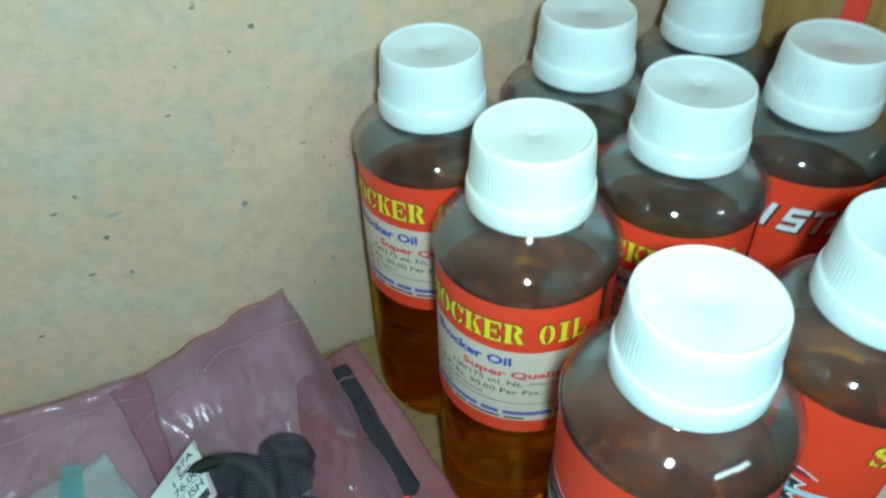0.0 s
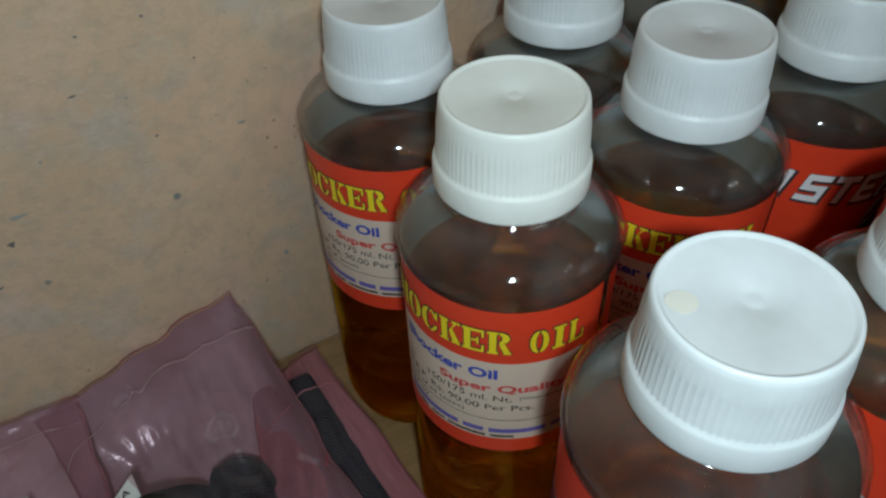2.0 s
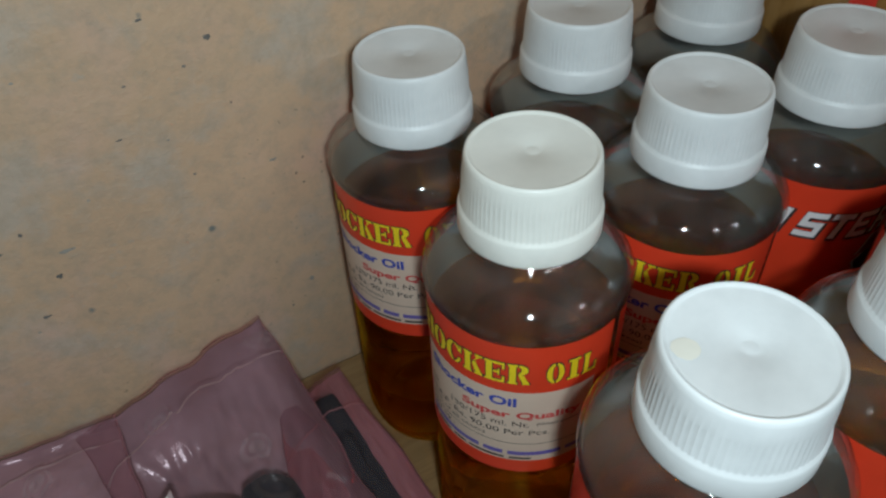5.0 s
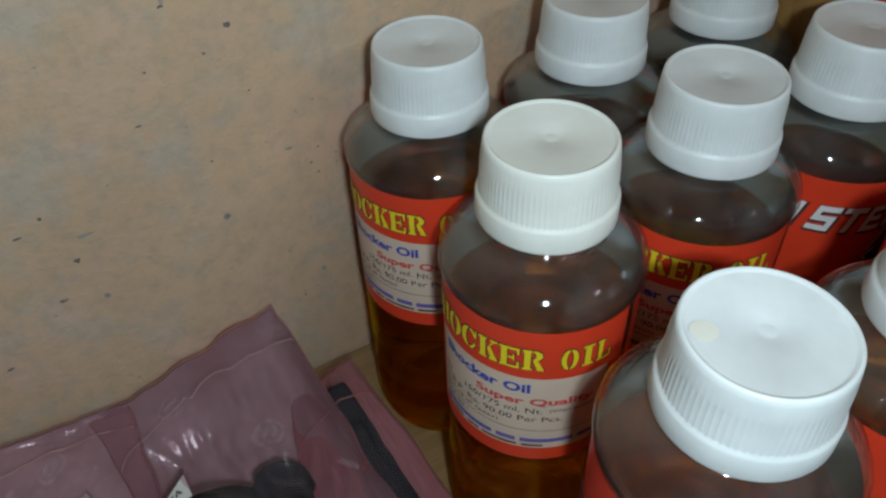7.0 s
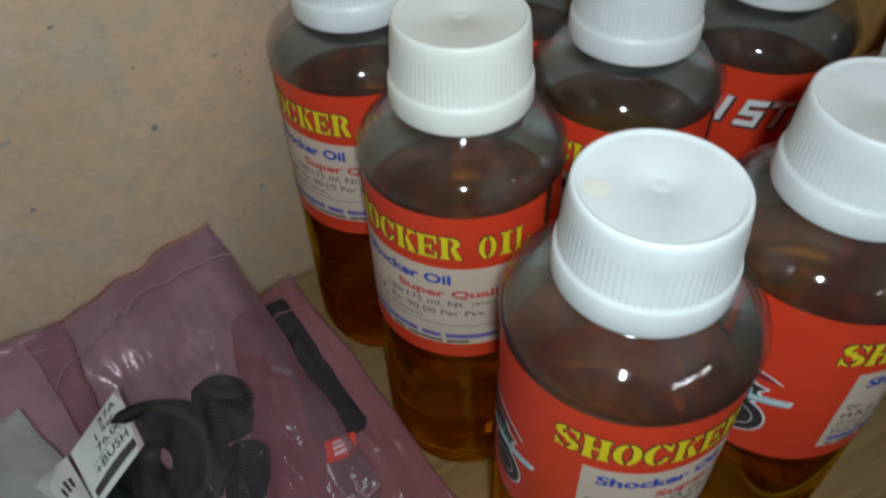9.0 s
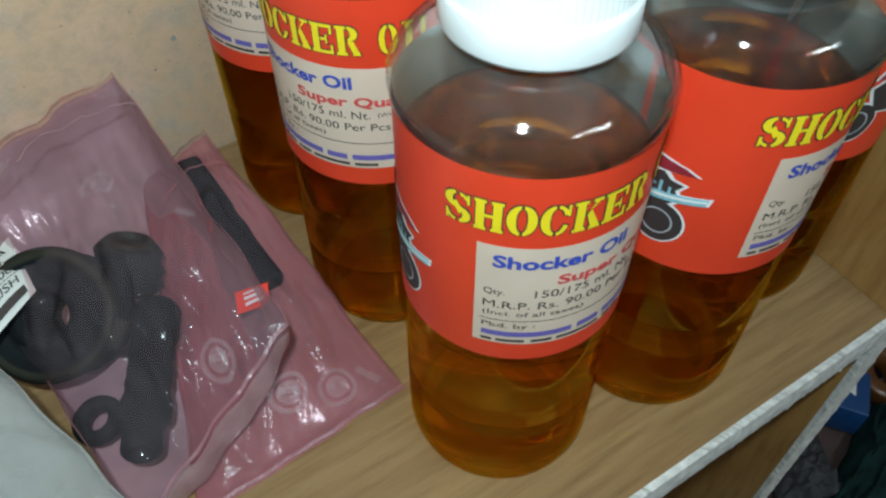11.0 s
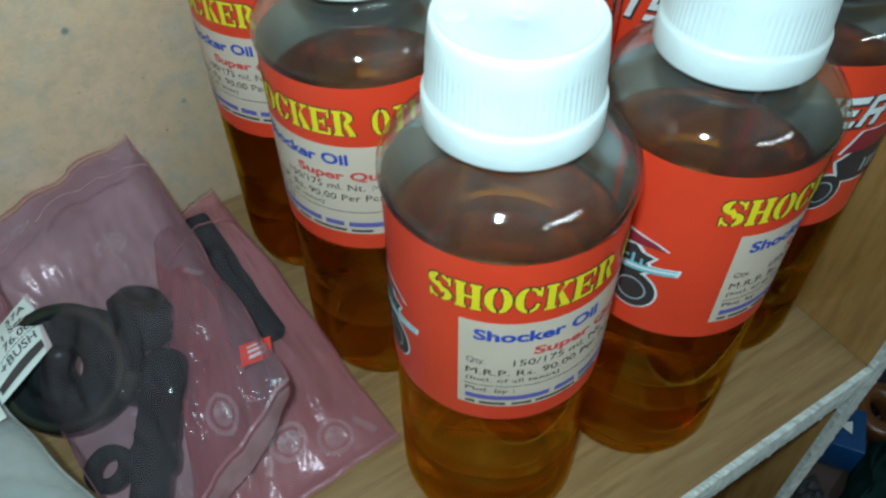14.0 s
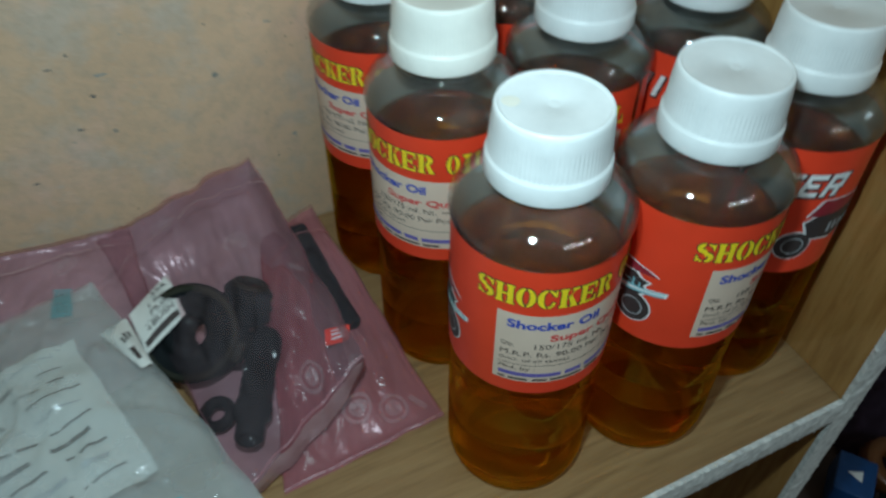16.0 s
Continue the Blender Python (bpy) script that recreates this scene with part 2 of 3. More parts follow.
def wrap(bm, radius, lift=0.0):
    """Bend flat work (x along the arc, y up) round the bottle; x = 0 is azimuth 0."""
    bmesh.ops.triangulate(bm, faces=[f for f in bm.faces if len(f.verts) > 4])
    for _ in range(4):
        long_edges = [e for e in bm.edges if abs(e.verts[0].co.x - e.verts[1].co.x) > 0.0022]
        if not long_edges:
            break
        bmesh.ops.subdivide_edges(bm, edges=long_edges, cuts=1)
        bmesh.ops.triangulate(bm, faces=[f for f in bm.faces if len(f.verts) > 4])
    for v in bm.verts:
        a, r = v.co.x / radius, radius + lift + v.co.z
        v.co = Vector((r * math.cos(a), r * math.sin(a), v.co.y))
    return bm


def strip(x0, x1, y0, y1, nx=1):
    bm = bmesh.new()
    lo = [bm.verts.new((x0 + (x1 - x0) * i / nx, y0, 0)) for i in range(nx + 1)]
    hi = [bm.verts.new((x0 + (x1 - x0) * i / nx, y1, 0)) for i in range(nx + 1)]
    for i in range(nx):
        bm.faces.new((lo[i], lo[i + 1], hi[i + 1], hi[i]))
    return bm


def lettering(text, x0, x1, y0, y1, bold=0.0, shear=0.0):
    """Flat letters of the built-in font, fitted to the box x0..x1, y0..y1."""
    cu = bpy.data.curves.new("letters", "FONT")
    cu.body, cu.size, cu.offset, cu.shear, cu.resolution_u = text, 1.0, bold, shear, 3
    ob = new("letters", cu)
    dg = bpy.context.evaluated_depsgraph_get()
    me = bpy.data.meshes.new_from_object(ob.evaluated_get(dg))
    bm = bmesh.new()
    bm.from_mesh(me)
    bpy.data.objects.remove(ob)
    bpy.data.curves.remove(cu)
    bpy.data.meshes.remove(me)
    xs, ys = [v.co.x for v in bm.verts], [v.co.y for v in bm.verts]
    ax, ay = min(xs), min(ys)
    sx, sy = (x1 - x0) / (max(xs) - ax), (y1 - y0) / (max(ys) - ay)
    for v in bm.verts:
        v.co = Vector((x0 + (v.co.x - ax) * sx, y0 + (v.co.y - ay) * sy, 0))
    return bm


def merge(bm, other):
    me = bpy.data.meshes.new("scratch")
    other.to_mesh(me)
    other.free()
    bm.from_mesh(me)
    bpy.data.meshes.remove(me)
    return bm


def crescent(cx, cy, rx, ry, ix, iy, a0, a1, n=14):
    """A thick arc between two ellipses, as a list of quads."""
    out = []
    for k in range(n):
        p, q = radians(a0 + (a1 - a0) * k / n), radians(a0 + (a1 - a0) * (k + 1) / n)
        out.append([(cx + rx * math.cos(p), cy + ry * math.sin(p)), (cx + rx * math.cos(q), cy + ry * math.sin(q)),
                    (cx + ix * math.cos(q), cy + iy * math.sin(q)), (cx + ix * math.cos(p), cy + iy * math.sin(p))])
    return out


def bar(x0, x1, y0, y1):
    return [[(x0, y0), (x1, y0), (x1, y1), (x0, y1)]]


STEM = bar(0.08, 0.38, 0, 1) + bar(0, 0.46, 0, 0.10) + bar(0, 0.46, 0.90, 1)
STENCIL = {
    "S": crescent(0.46, 0.73, 0.44, 0.27, 0.14, 0.17, 95, 262) + crescent(0.54, 0.27, 0.44, 0.27, 0.14, 0.17, -85, 82) + [[(0.30, 0.60), (0.46, 0.72), (0.72, 0.40), (0.56, 0.28)]]
    + crescent(0.52, 0.73, 0.40, 0.27, 0.30, 0.17, 12, 80, 6) + bar(0.84, 0.94, 0.66, 0.98) + crescent(0.48, 0.27, 0.40, 0.27, 0.30, 0.17, 192, 260, 6) + bar(0.06, 0.16, 0.02, 0.34),
    "H": bar(0.06, 0.36, 0, 1) + bar(0, 0.42, 0, 0.10) + bar(0, 0.42, 0.90, 1) + bar(0.64, 0.94, 0, 1) + bar(0.58, 1, 0, 0.10) + bar(0.58, 1, 0.90, 1) + bar(0.34, 0.66, 0.45, 0.55),
    "O": crescent(0.47, 0.5, 0.47, 0.5, 0.16, 0.40, 93, 267) + crescent(0.53, 0.5, 0.47, 0.5, 0.16, 0.40, -87, 87),
    "C": crescent(0.47, 0.5, 0.47, 0.5, 0.16, 0.40, 93, 267) + crescent(0.53, 0.5, 0.43, 0.5, 0.26, 0.40, 22, 87, 7) + crescent(0.53, 0.5, 0.43, 0.5, 0.26, 0.40, -87, -22, 7) + bar(0.87, 0.96, 0.62, 0.98),
    "K": STEM + [[(0.42, 0.46), (0.52, 0.58), (0.90, 0.95), (0.76, 0.95)], [(0.46, 0.54), (0.62, 0.66), (1.0, 0.05), (0.66, 0.05)]] + bar(0.58, 1, 0, 0.10) + bar(0.62, 1, 0.90, 1),
    "E": STEM + bar(0.42, 0.95, 0, 0.11) + bar(0.42, 0.95, 0.89, 1) + bar(0.42, 0.72, 0.45, 0.55) + bar(0.84, 0.95, 0, 0.32) + bar(0.84, 0.95, 0.68, 1) + bar(0.64, 0.72, 0.34, 0.66),
    "R": STEM + crescent(0.48, 0.74, 0.44, 0.26, 0.14, 0.16, -85, 85) + [[(0.48, 0.48), (0.72, 0.50), (1.0, 0.04), (0.70, 0.04)]] + bar(0.68, 1, 0, 0.09),
    "I": bar(0.30, 0.70, 0, 1) + bar(0.14, 0.86, 0, 0.10) + bar(0.14, 0.86, 0.90, 1),
    "L": STEM + bar(0.42, 0.95, 0, 0.11) + bar(0.84, 0.95, 0, 0.40),
}


def stencil(word, x0, x1, y0, y1, grow=0.0):
    bm = bmesh.new()
    pitch = (x1 - x0) / len(word)
    level = 0.0
    for k, ch in enumerate(word):
        for quad in STENCIL[ch]:
            pts = [(x0 + (k + 0.03 + 0.92 * px) * pitch, y0 + py * (y1 - y0)) for px, py in quad]
            mx, my = sum(p[0] for p in pts) / 4, sum(p[1] for p in pts) / 4
            level = (level + 2e-6) % 3e-5
            bm.faces.new([bm.verts.new((px + grow * (1 if px > mx else -1), py + grow * (1 if py > my else -1), level)) for px, py in pts])
    bmesh.ops.recalc_face_normals(bm, faces=bm.faces)
    return bm


# ---- the structure: wall, shelf unit, room ----
SHELF_Y, PANEL_X, WALL_Y = -0.0422, 0.1247, 0.1533


def rough_wall():
    bm = bmesh.new()
    nx, nz = 90, 60
    grid = []
    for k in range(nz + 1):
        row = []
        for i in range(nx + 1):
            x, z = -0.9 + 1.4 * i / nx, -0.5 + 1.2 * k / nz
            y = WALL_Y + 0.0012 * noise.noise(Vector((x * 9, z * 9, 0.3))) + 0.0005 * noise.noise(Vector((x * 31, z * 31, 1.7)))
            row.append(bm.verts.new((x, y, z)))
        grid.append(row)
    for a, b in zip(grid, grid[1:]):
        for i in range(nx):
            bm.faces.new((a[i], a[i + 1], b[i + 1], b[i]))
    back = [bm.verts.new(p) for p in ((-0.9, WALL_Y + 0.12, -0.5), (0.5, WALL_Y + 0.12, -0.5), (0.5, WALL_Y + 0.12, 0.7), (-0.9, WALL_Y + 0.12, 0.7))]
    bm.faces.new(back[::-1])
    return bm


plaster_wall = tagged(part("wall_north", rough_wall(), PLASTER), "peach painted plaster wall, scuffed and speckled with dirt", "wall", kind="structure")

room = bmesh.new()
box(room, (-1.9, -2.2, -0.95), (1.6, -2.1, 1.75))
tagged(part("wall_south", room, ROOM_WALL, smooth=False), "plain painted room wall", "wall", kind="structure")
room = bmesh.new()
box(room, (-2.0, -2.1, -0.95), (-1.9, 0.3, 1.75))
tagged(part("wall_west", room, ROOM_WALL, smooth=False), "plain painted room wall", "wall", kind="structure")
room = bmesh.new()
box(room, (1.6, -2.1, -0.95), (1.7, 0.3, 1.75))
tagged(part("wall_east", room, ROOM_WALL, smooth=False), "plain painted room wall", "wall", kind="structure")
room = bmesh.new()
box(room, (-2.0, 0.28, -0.95), (1.7, 0.38, 1.75))
tagged(part("wall_behind_plaster", room, ROOM_WALL, smooth=False), "plain painted room wall", "wall", kind="structure")
room = bmesh.new()
box(room, (-2.0, -2.2, 1.75), (1.7, 0.38, 1.85))
tagged(part("ceiling", room, ROOM_CEILING, smooth=False), "plain white ceiling", "ceiling", kind="structure")
room = bmesh.new()
box(room, (-2.0, -2.2, -1.05), (1.7, 0.38, -0.95))
tagged(part("floor", room, ROOM_FLOOR, smooth=False), "dark cement floor below the shelves", "floor", kind="structure")


def torn_strip(a, b, across, out, n, seed, rag):
    """A raw board edge with a chipped, ragged outline from a to b."""
    rnd = random.Random(seed)
    bm = bmesh.new()
    a, b, across, out = Vector(a), Vector(b), Vector(across), Vector(out)
    rings = []
    for i in range(n + 1):
        p = a.lerp(b, i / n)
        j = [rag * (1.3 * noise.noise(p * 420 + Vector((seed, k, 0))) + 0.9 * noise.noise(p * 1500 + Vector((k, seed, 3))) + (rnd.uniform(0, 2.2) if rnd.random() < 0.05 else 0.0)) for k in range(4)]
        q = 0.0006 * noise.noise(p * 160)
        rings.append([bm.verts.new(v) for v in (
            p - out * 0.001 + across * 0.0,
            p + out * (0.0012 + abs(j[0]) * 0.5) + across * (j[0] * 0.6 - 0.0002),
            p + out * (0.0016 + q) + across * 0.35,
            p + out * (0.0016 - q) + across * 0.7,
            p + out * (0.0010 + abs(j[1]) * 0.4) + across * (1 + j[1] / across.length * 0.6),
            p - out * 0.001 + across * 1.0)])
        # the chipped upper lip stands a little over the board's face
        rings[-1][1].co = p + out * 0.0012 - across.normalized() * (0.0003 + max(0, j[2]) * 1.1)
    for r, s in zip(rings, rings[1:]):
        for k in range(5):
            bm.faces.new((r[k], s[k], s[k + 1], r[k + 1]))
    bm.normal_update()
    return bm


unit = empty("shelf_unit", (0, 0, 0))
tagged(unit, "brown wood laminate wall shelf unit with raw white board edges", "shelf unit")
bm = bmesh.new()
box(bm, (-0.80, SHELF_Y, -0.0135), (PANEL_X, WALL_Y - 0.0025, 0.0), 0.0004)
for v in bm.verts:
    v.co.x += 0.036 * (v.co.y - SHELF_Y) if v.co.x > 0 else 0.0
part("shelf_board", bm, SHELF_WOOD, unit, "light brown wood-grain shelf board", False)
bm = bmesh.new()
box(bm, (PANEL_X, SHELF_Y, -0.60), (PANEL_X + 0.0125, WALL_Y - 0.0025, 0.42), 0.0004)
for v in bm.verts:
    v.co.x += 0.036 * (v.co.y - SHELF_Y)
part("side_panel", bm, PANEL_WOOD, unit, "glossy brown laminate side panel", False)
part("shelf_edge", torn_strip((-0.80, SHELF_Y, 0.0), (PANEL_X - 0.0005, SHELF_Y, 0.0), (0, 0, -0.0135), (0, -1, 0), 1100, 3, 0.0010), CHIPBOARD, unit, "chipped white raw shelf edge", False)
part("panel_edge", torn_strip((PANEL_X, SHELF_Y, -0.60), (PANEL_X, SHELF_Y, 0.42), (0.0125, 0, 0), (0, -1, 0), 900, 5, 0.0007), CHIPBOARD, unit, "white raw panel edge", False)
# Thin red strip on the panel's inner face, placed to fit the camera's view.
bm = box(bmesh.new(), (PANEL_X - 0.0008, 0.0735, 0.112), (PANEL_X - 0.0001, 0.0818, 0.33), 0.0002)
for v in bm.verts:
    v.co.x += 0.036 * (v.co.y - SHELF_Y)
tagged(part("tape_strip", bm, RED_PRINT, smooth=False), "red upright strip on the laminate side panel", "tape")
bm = bmesh.new()
box(bm, (-0.80, SHELF_Y + 0.004, -0.42), (PANEL_X, WALL_Y - 0.0025, -0.403), 0.0004)
part("lower_shelf", bm, SHELF_WOOD, unit, "lower wood shelf board", False)

# ---- oil bottles ----
R = 0.0246
LABEL_LO, LABEL_HI = 0.0639, 0.1147
FILL = 0.1010
DEG = math.pi / 180 * R


def d(a):
    return a * DEG


def ring_print(r, w, n=32, x=0.0, y=0.0):
    bm = bmesh.new()
    a, b = [[bm.verts.new((x + q * math.cos(2 * math.pi * i / n), y + q * math.sin(2 * math.pi * i / n), 0)) for i in range(n)] for q in (r, r - w)]
    for i in range(n):
        j = (i + 1) % n
        bm.faces.new((a[i], a[j], b[j], b[i]))
    return bm


def motorcycle(thing):
    """The printed picture of a motorcycle, in flat shapes."""
    cx, cz = d(-45), 0.0765

    def disc(x, y, r, n=28):
        b = bmesh.new()
        b.faces.new([b.verts.new((x + r * math.cos(2 * math.pi * i / n), y + r * math.sin(2 * math.pi * i / n), 0)) for i in range(n)])
        return b

    def poly(pts):
        b = bmesh.new()
        b.faces.new([b.verts.new((x, y, 0)) for x, y in pts])
        return b

    fx = cx - 0.0255
    engine = [(fx + 0.004, cz + 0.003), (cx - 0.0115, cz + 0.0012), (cx - 0.0060, cz + 0.0030), (cx - 0.0015, cz + 0.0052), (cx + 0.0012, cz + 0.0056), (cx + 0.0032, cz + 0.0078),
              (cx + 0.0020, cz + 0.0098), (cx + 0.0036, cz + 0.0118), (cx + 0.0006, cz + 0.0122), (cx - 0.0012, cz + 0.0138), (cx - 0.0040, cz + 0.0130), (cx - 0.0075, cz + 0.0148), (fx + 0.008, cz + 0.0150), (fx + 0.001, cz + 0.010)]
    tail = [(fx + 0.001, cz + 0.0125), (fx + 0.012, cz + 0.0125), (cx - 0.006, cz + 0.0138), (cx - 0.0010, cz + 0.0142), (cx + 0.0056, cz + 0.0150), (cx + 0.0028, cz + 0.0163), (cx - 0.004, cz + 0.0176), (cx - 0.014, cz + 0.0185), (fx + 0.005, cz + 0.0190)]
    exhaust = [(cx - 0.0085, cz + 0.0048), (cx + 0.0085, cz + 0.0080), (cx + 0.0090, cz + 0.0100), (cx - 0.0085, cz + 0.0073)]

    def grown(pts, by):
        mx, my = sum(p[0] for p in pts) / len(pts), sum(p[1] for p in pts) / len(pts)
        return [(x + by * (x - mx) / math.hypot(x - mx, y - my), y + by * (y - my) / math.hypot(x - mx, y - my)) for x, y in pts]

    for k, shape in enumerate((disc(cx, cz, 0.0062), disc(fx, cz, 0.0062), poly(grown(engine, 0.0009)), poly(grown(tail, 0.0008)), poly(grown(exhaust, 0.0008)))):
        part("picture_outline", wrap(shape, R, 0.00018 + 0.00002 * k), WHITE_INK, thing, "white picture outline")
    for wx in (cx, fx):
        part("picture_wheel", wrap(disc(wx, cz, 0.0057), R, 0.00030), INK, thing, "black wheel in the picture")
        part("picture_rim", wrap(ring_print(0.0036, 0.0004, 24, wx, cz), R, 0.00038), GREY_INK, thing, "grey wheel rim in the picture")
    part("picture_engine", wrap(poly(engine), R, 0.00034), INK, thing, "dark engine in the picture")
    for k, (ex, ey, ew, eh) in enumerate(((-0.0150, 0.0040, 0.0013, 0.0045), (-0.0124, 0.0040, 0.0012, 0.0042), (-0.0098, 0.0042, 0.0012, 0.0036), (-0.0042, 0.0095, 0.0020, 0.0007), (-0.0015, 0.0082, 0.0007, 0.0030), (0.0006, 0.0078, 0.0006, 0.0026))):
        part("picture_engine_fin", wrap(strip(cx + ex, cx + ex + ew, cz + ey, cz + ey + eh, 1), R, 0.00042), GREY_INK if k < 3 else TEAL_INK, thing, "grey engine fin in the picture")
    body = poly(tail)
    part("picture_bodywork", wrap(body, R, 0.00038), plain("crimson_picture_print", (0.26, 0.02, 0.035), 0.4), thing, "dark red bodywork in the picture")
    pipe = poly(exhaust)
    part("picture_exhaust", wrap(pipe, R, 0.00046), TEAL_INK, thing, "pale blue exhaust pipe in the picture")
    shine = poly([(cx - 0.0080, cz + 0.0058), (cx + 0.0086, cz + 0.0089), (cx + 0.0088, cz + 0.0096), (cx - 0.0080, cz + 0.0066)])
    part("picture_exhaust_highlight", wrap(shine, R, 0.00054), WHITE_INK, thing, "white stripe on the exhaust")


def side_word(thing):
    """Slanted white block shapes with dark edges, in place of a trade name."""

    def stroke(bmx, x, y, w, h, grow):
        lean = 0.28
        pts = [(x - grow, y - grow), (x + w + grow, y - grow), (x + w + grow, y + h + grow), (x - grow, y + h + grow)]
        bmx.faces.new([bmx.verts.new((px + lean * (py - 0.097), py, 0)) for px, py in pts])

    base, h, w = 0.0975, 0.0088, 0.0060
    x = d(-85) - 7 * 0.0072
    shapes = ([(0, .78, 1, .22), (.38, 0, .28, .8)], [(0, 0, .26, 1), (.74, 0, .26, 1), (.37, 0, .26, .7), (0, 0, 1, .2)], [(.3, 0, .3, 1)],
              [(0, .78, 1, .22), (0, .4, 1, .22), (0, 0, 1, .22), (0, .5, .26, .4), (.74, .1, .26, .4)], [(0, .78, 1, .22), (.38, 0, .28, .8)],
              [(0, .78, 1, .22), (0, .4, .8, .2), (0, 0, 1, .22), (0, 0, .26, 1)], [(0, .78, 1, .22), (0, 0, .26, 1), (.74, .45, .26, .5), (0, .36, 1, .2), (.6, 0, .28, .4)])
    for k, strokes in enumerate(shapes):
        back, front = bmesh.new(), bmesh.new()
        for sx, sy, sw, sh in strokes:
            stroke(back, x + k * 0.0072 + sx * w + 0.0004, base + sy * h - 0.0004, sw * w, sh * h, 0.0005)
            stroke(front, x + k * 0.0072 + sx * w, base + sy * h, sw * w, sh * h, 0.0)
        part("block_shadow", wrap(back, R, 0.00026), INK, thing, "dark edge of a block shape")
        part("block_shape", wrap(front, R, 0.00038), WHITE_INK, thing, "slanted white block shape")


def word_bars(thing, spans, y0, y1, material, name, label):
    """One plain bar for each word that stays unlettered."""
    for a0, a1 in spans:
        part(name, wrap(strip(d(a0), d(a1), y0, y1, 8), R, 0.00036), material, thing, label)


def oil_bottle():
    b = empty("oil_bottle")
    # outer wall up to the oil level, then the oil's own surface
    low = [(0.0, 0.0036), (0.010, 0.0034), (0.0155, 0.0022), (0.0178, 0.0004), (0.0195, 0.0), (0.0212, 0.0006), (0.0228, 0.0024), (0.0237, 0.005), (R, 0.009),
           (R, 0.0270), (R - 0.0007, 0.0285), (R, 0.0300), (R - 0.0008, 0.0318), (R, 0.0336), (R - 0.0009, 0.0356), (R, 0.0376), (R - 0.0008, 0.0398), (R, 0.0420), (R, 0.060), (R, FILL - 0.003), (R, FILL), (R - 0.0010, FILL), (R - 0.0018, FILL - 0.0004), (0.0, FILL - 0.0004)]
    bm = lathe(low, 72, lambda k, i: (0.0004 if k in (3, 5) and i % 6 < 2 else 0.0))
    bmesh.ops.remove_doubles(bm, verts=bm.verts, dist=1e-6)
    part("oil_filling", bm, OIL, b, "amber oil seen through the plastic")
    up = [(R, FILL), (R, 0.1145), (R + 0.0006, 0.1156), (R + 0.0008, 0.1172), (R + 0.0006, 0.1190), (R - 0.0003, 0.1208), (0.0232, 0.1222), (0.0212, 0.1240), (0.0185, 0.1257), (0.0160, 0.1264), (0.0147, 0.1268), (0.0146, 0.1272), (0.0153, 0.1275), (0.0153, 0.1279), (0.0142, 0.1283), (0.0136, 0.1300), (0.0136, 0.140)]
    inner = [(0.0126, 0.140), (0.0126, 0.1300), (0.0129, 0.1277), (0.0143, 0.1263), (0.0168, 0.1251), (0.0203, 0.1232), (0.0223, 0.1217), (R - 0.0013, 0.1205), (R - 0.0004, 0.1190), (R - 0.0002, 0.1172), (R - 0.0004, 0.1158), (R - 0.0010, 0.1145), (R - 0.0010, FILL)]
    part("bottle_shoulder", lathe(up + inner, 72), PET, b, "clear plastic shoulder and neck")

    ribs = {6, 7}

    def wave(k, i):
        return -0.00024 if k in ribs and i % 3 == 0 else 0.0

    prof = [(0.0150, 0.1286), (0.0163, 0.1284), (0.0165, 0.1290), (0.01640, 0.1340), (0.0161, 0.1347), (0.01578, 0.1350), (0.01570, 0.1356), (0.01535, 0.1428), (0.01528, 0.1433),
            (0.01490, 0.1468), (0.01470, 0.1480), (0.01430, 0.1485), (0.01395, 0.1485), (0.01365, 0.1481), (0.01310, 0.1479), (0.0024, 0.1480), (0.0018, 0.1477), (0.0012, 0.1478), (0.0, 0.1478)]
    bm = lathe(prof, 240, wave)
    bmesh.ops.remove_doubles(bm, verts=bm.verts, dist=1e-6)
    part("cap", bm, CAP, b, "ribbed white plastic screw cap")

    lab = part("label", wrap(strip(d(-228), d(126), LABEL_LO, LABEL_HI, 90), R, 0.00012), RED, b, "red wrap-around paper label")
    part("label_back", wrap(strip(d(-228), d(126), LABEL_LO + 0.0002, LABEL_HI - 0.0002, 90), R, 0.00006), LABEL_BACK, lab, "glued back of the label, darkened to deepen the oil")
    part("white_panel", wrap(strip(d(0), d(114), 0.0695, 0.0984, 30), R, 0.00024), PALE, lab, "pale pink printed panel")
    for word, a0, a1 in (("SHOCKER", -15, 75), ("OIL", 83, 114)):
        part("heading_shadow", wrap(stencil(word, d(a0), d(a1), 0.1018, 0.1089, 0.00022), R, 0.00024), INK, lab, "black heading outline")
        part("heading", wrap(stencil(word, d(a0), d(a1), 0.1018, 0.1089), R, 0.00036), YELLOW, lab, "yellow heading letters")
    part("blue_line", wrap(lettering("Shocker Oil", d(7), d(68), 0.0928, 0.0962, 0.034), R, 0.00036), BLUE, lab, "blue lettering")
    part("red_line", wrap(lettering("Super Quality", d(35), d(106), 0.0873, 0.0908, 0.032), R, 0.00036), CRIMSON, lab, "red lettering")
    small = lettering("Qty.", d(4), d(13), 0.0846, 0.0868)
    merge(small, lettering("150/175 ml. Nt.", d(26), d(76), 0.0847, 0.0868))
    merge(small, lettering("(When packed)", d(80), d(108), 0.0848, 0.0864))
    merge(small, lettering("M.R.P. Rs. 90.00 Per Pcs.", d(4), d(88), 0.0812, 0.0833))
    merge(small, lettering("(Incl. of all taxes)", d(4), d(50), 0.0784, 0.0802))
    merge(small, strip(d(3), d(112), 0.0772, 0.0774, 16))
    merge(small, lettering("Pkd. by :", d(4), d(28), 0.0745, 0.0764))
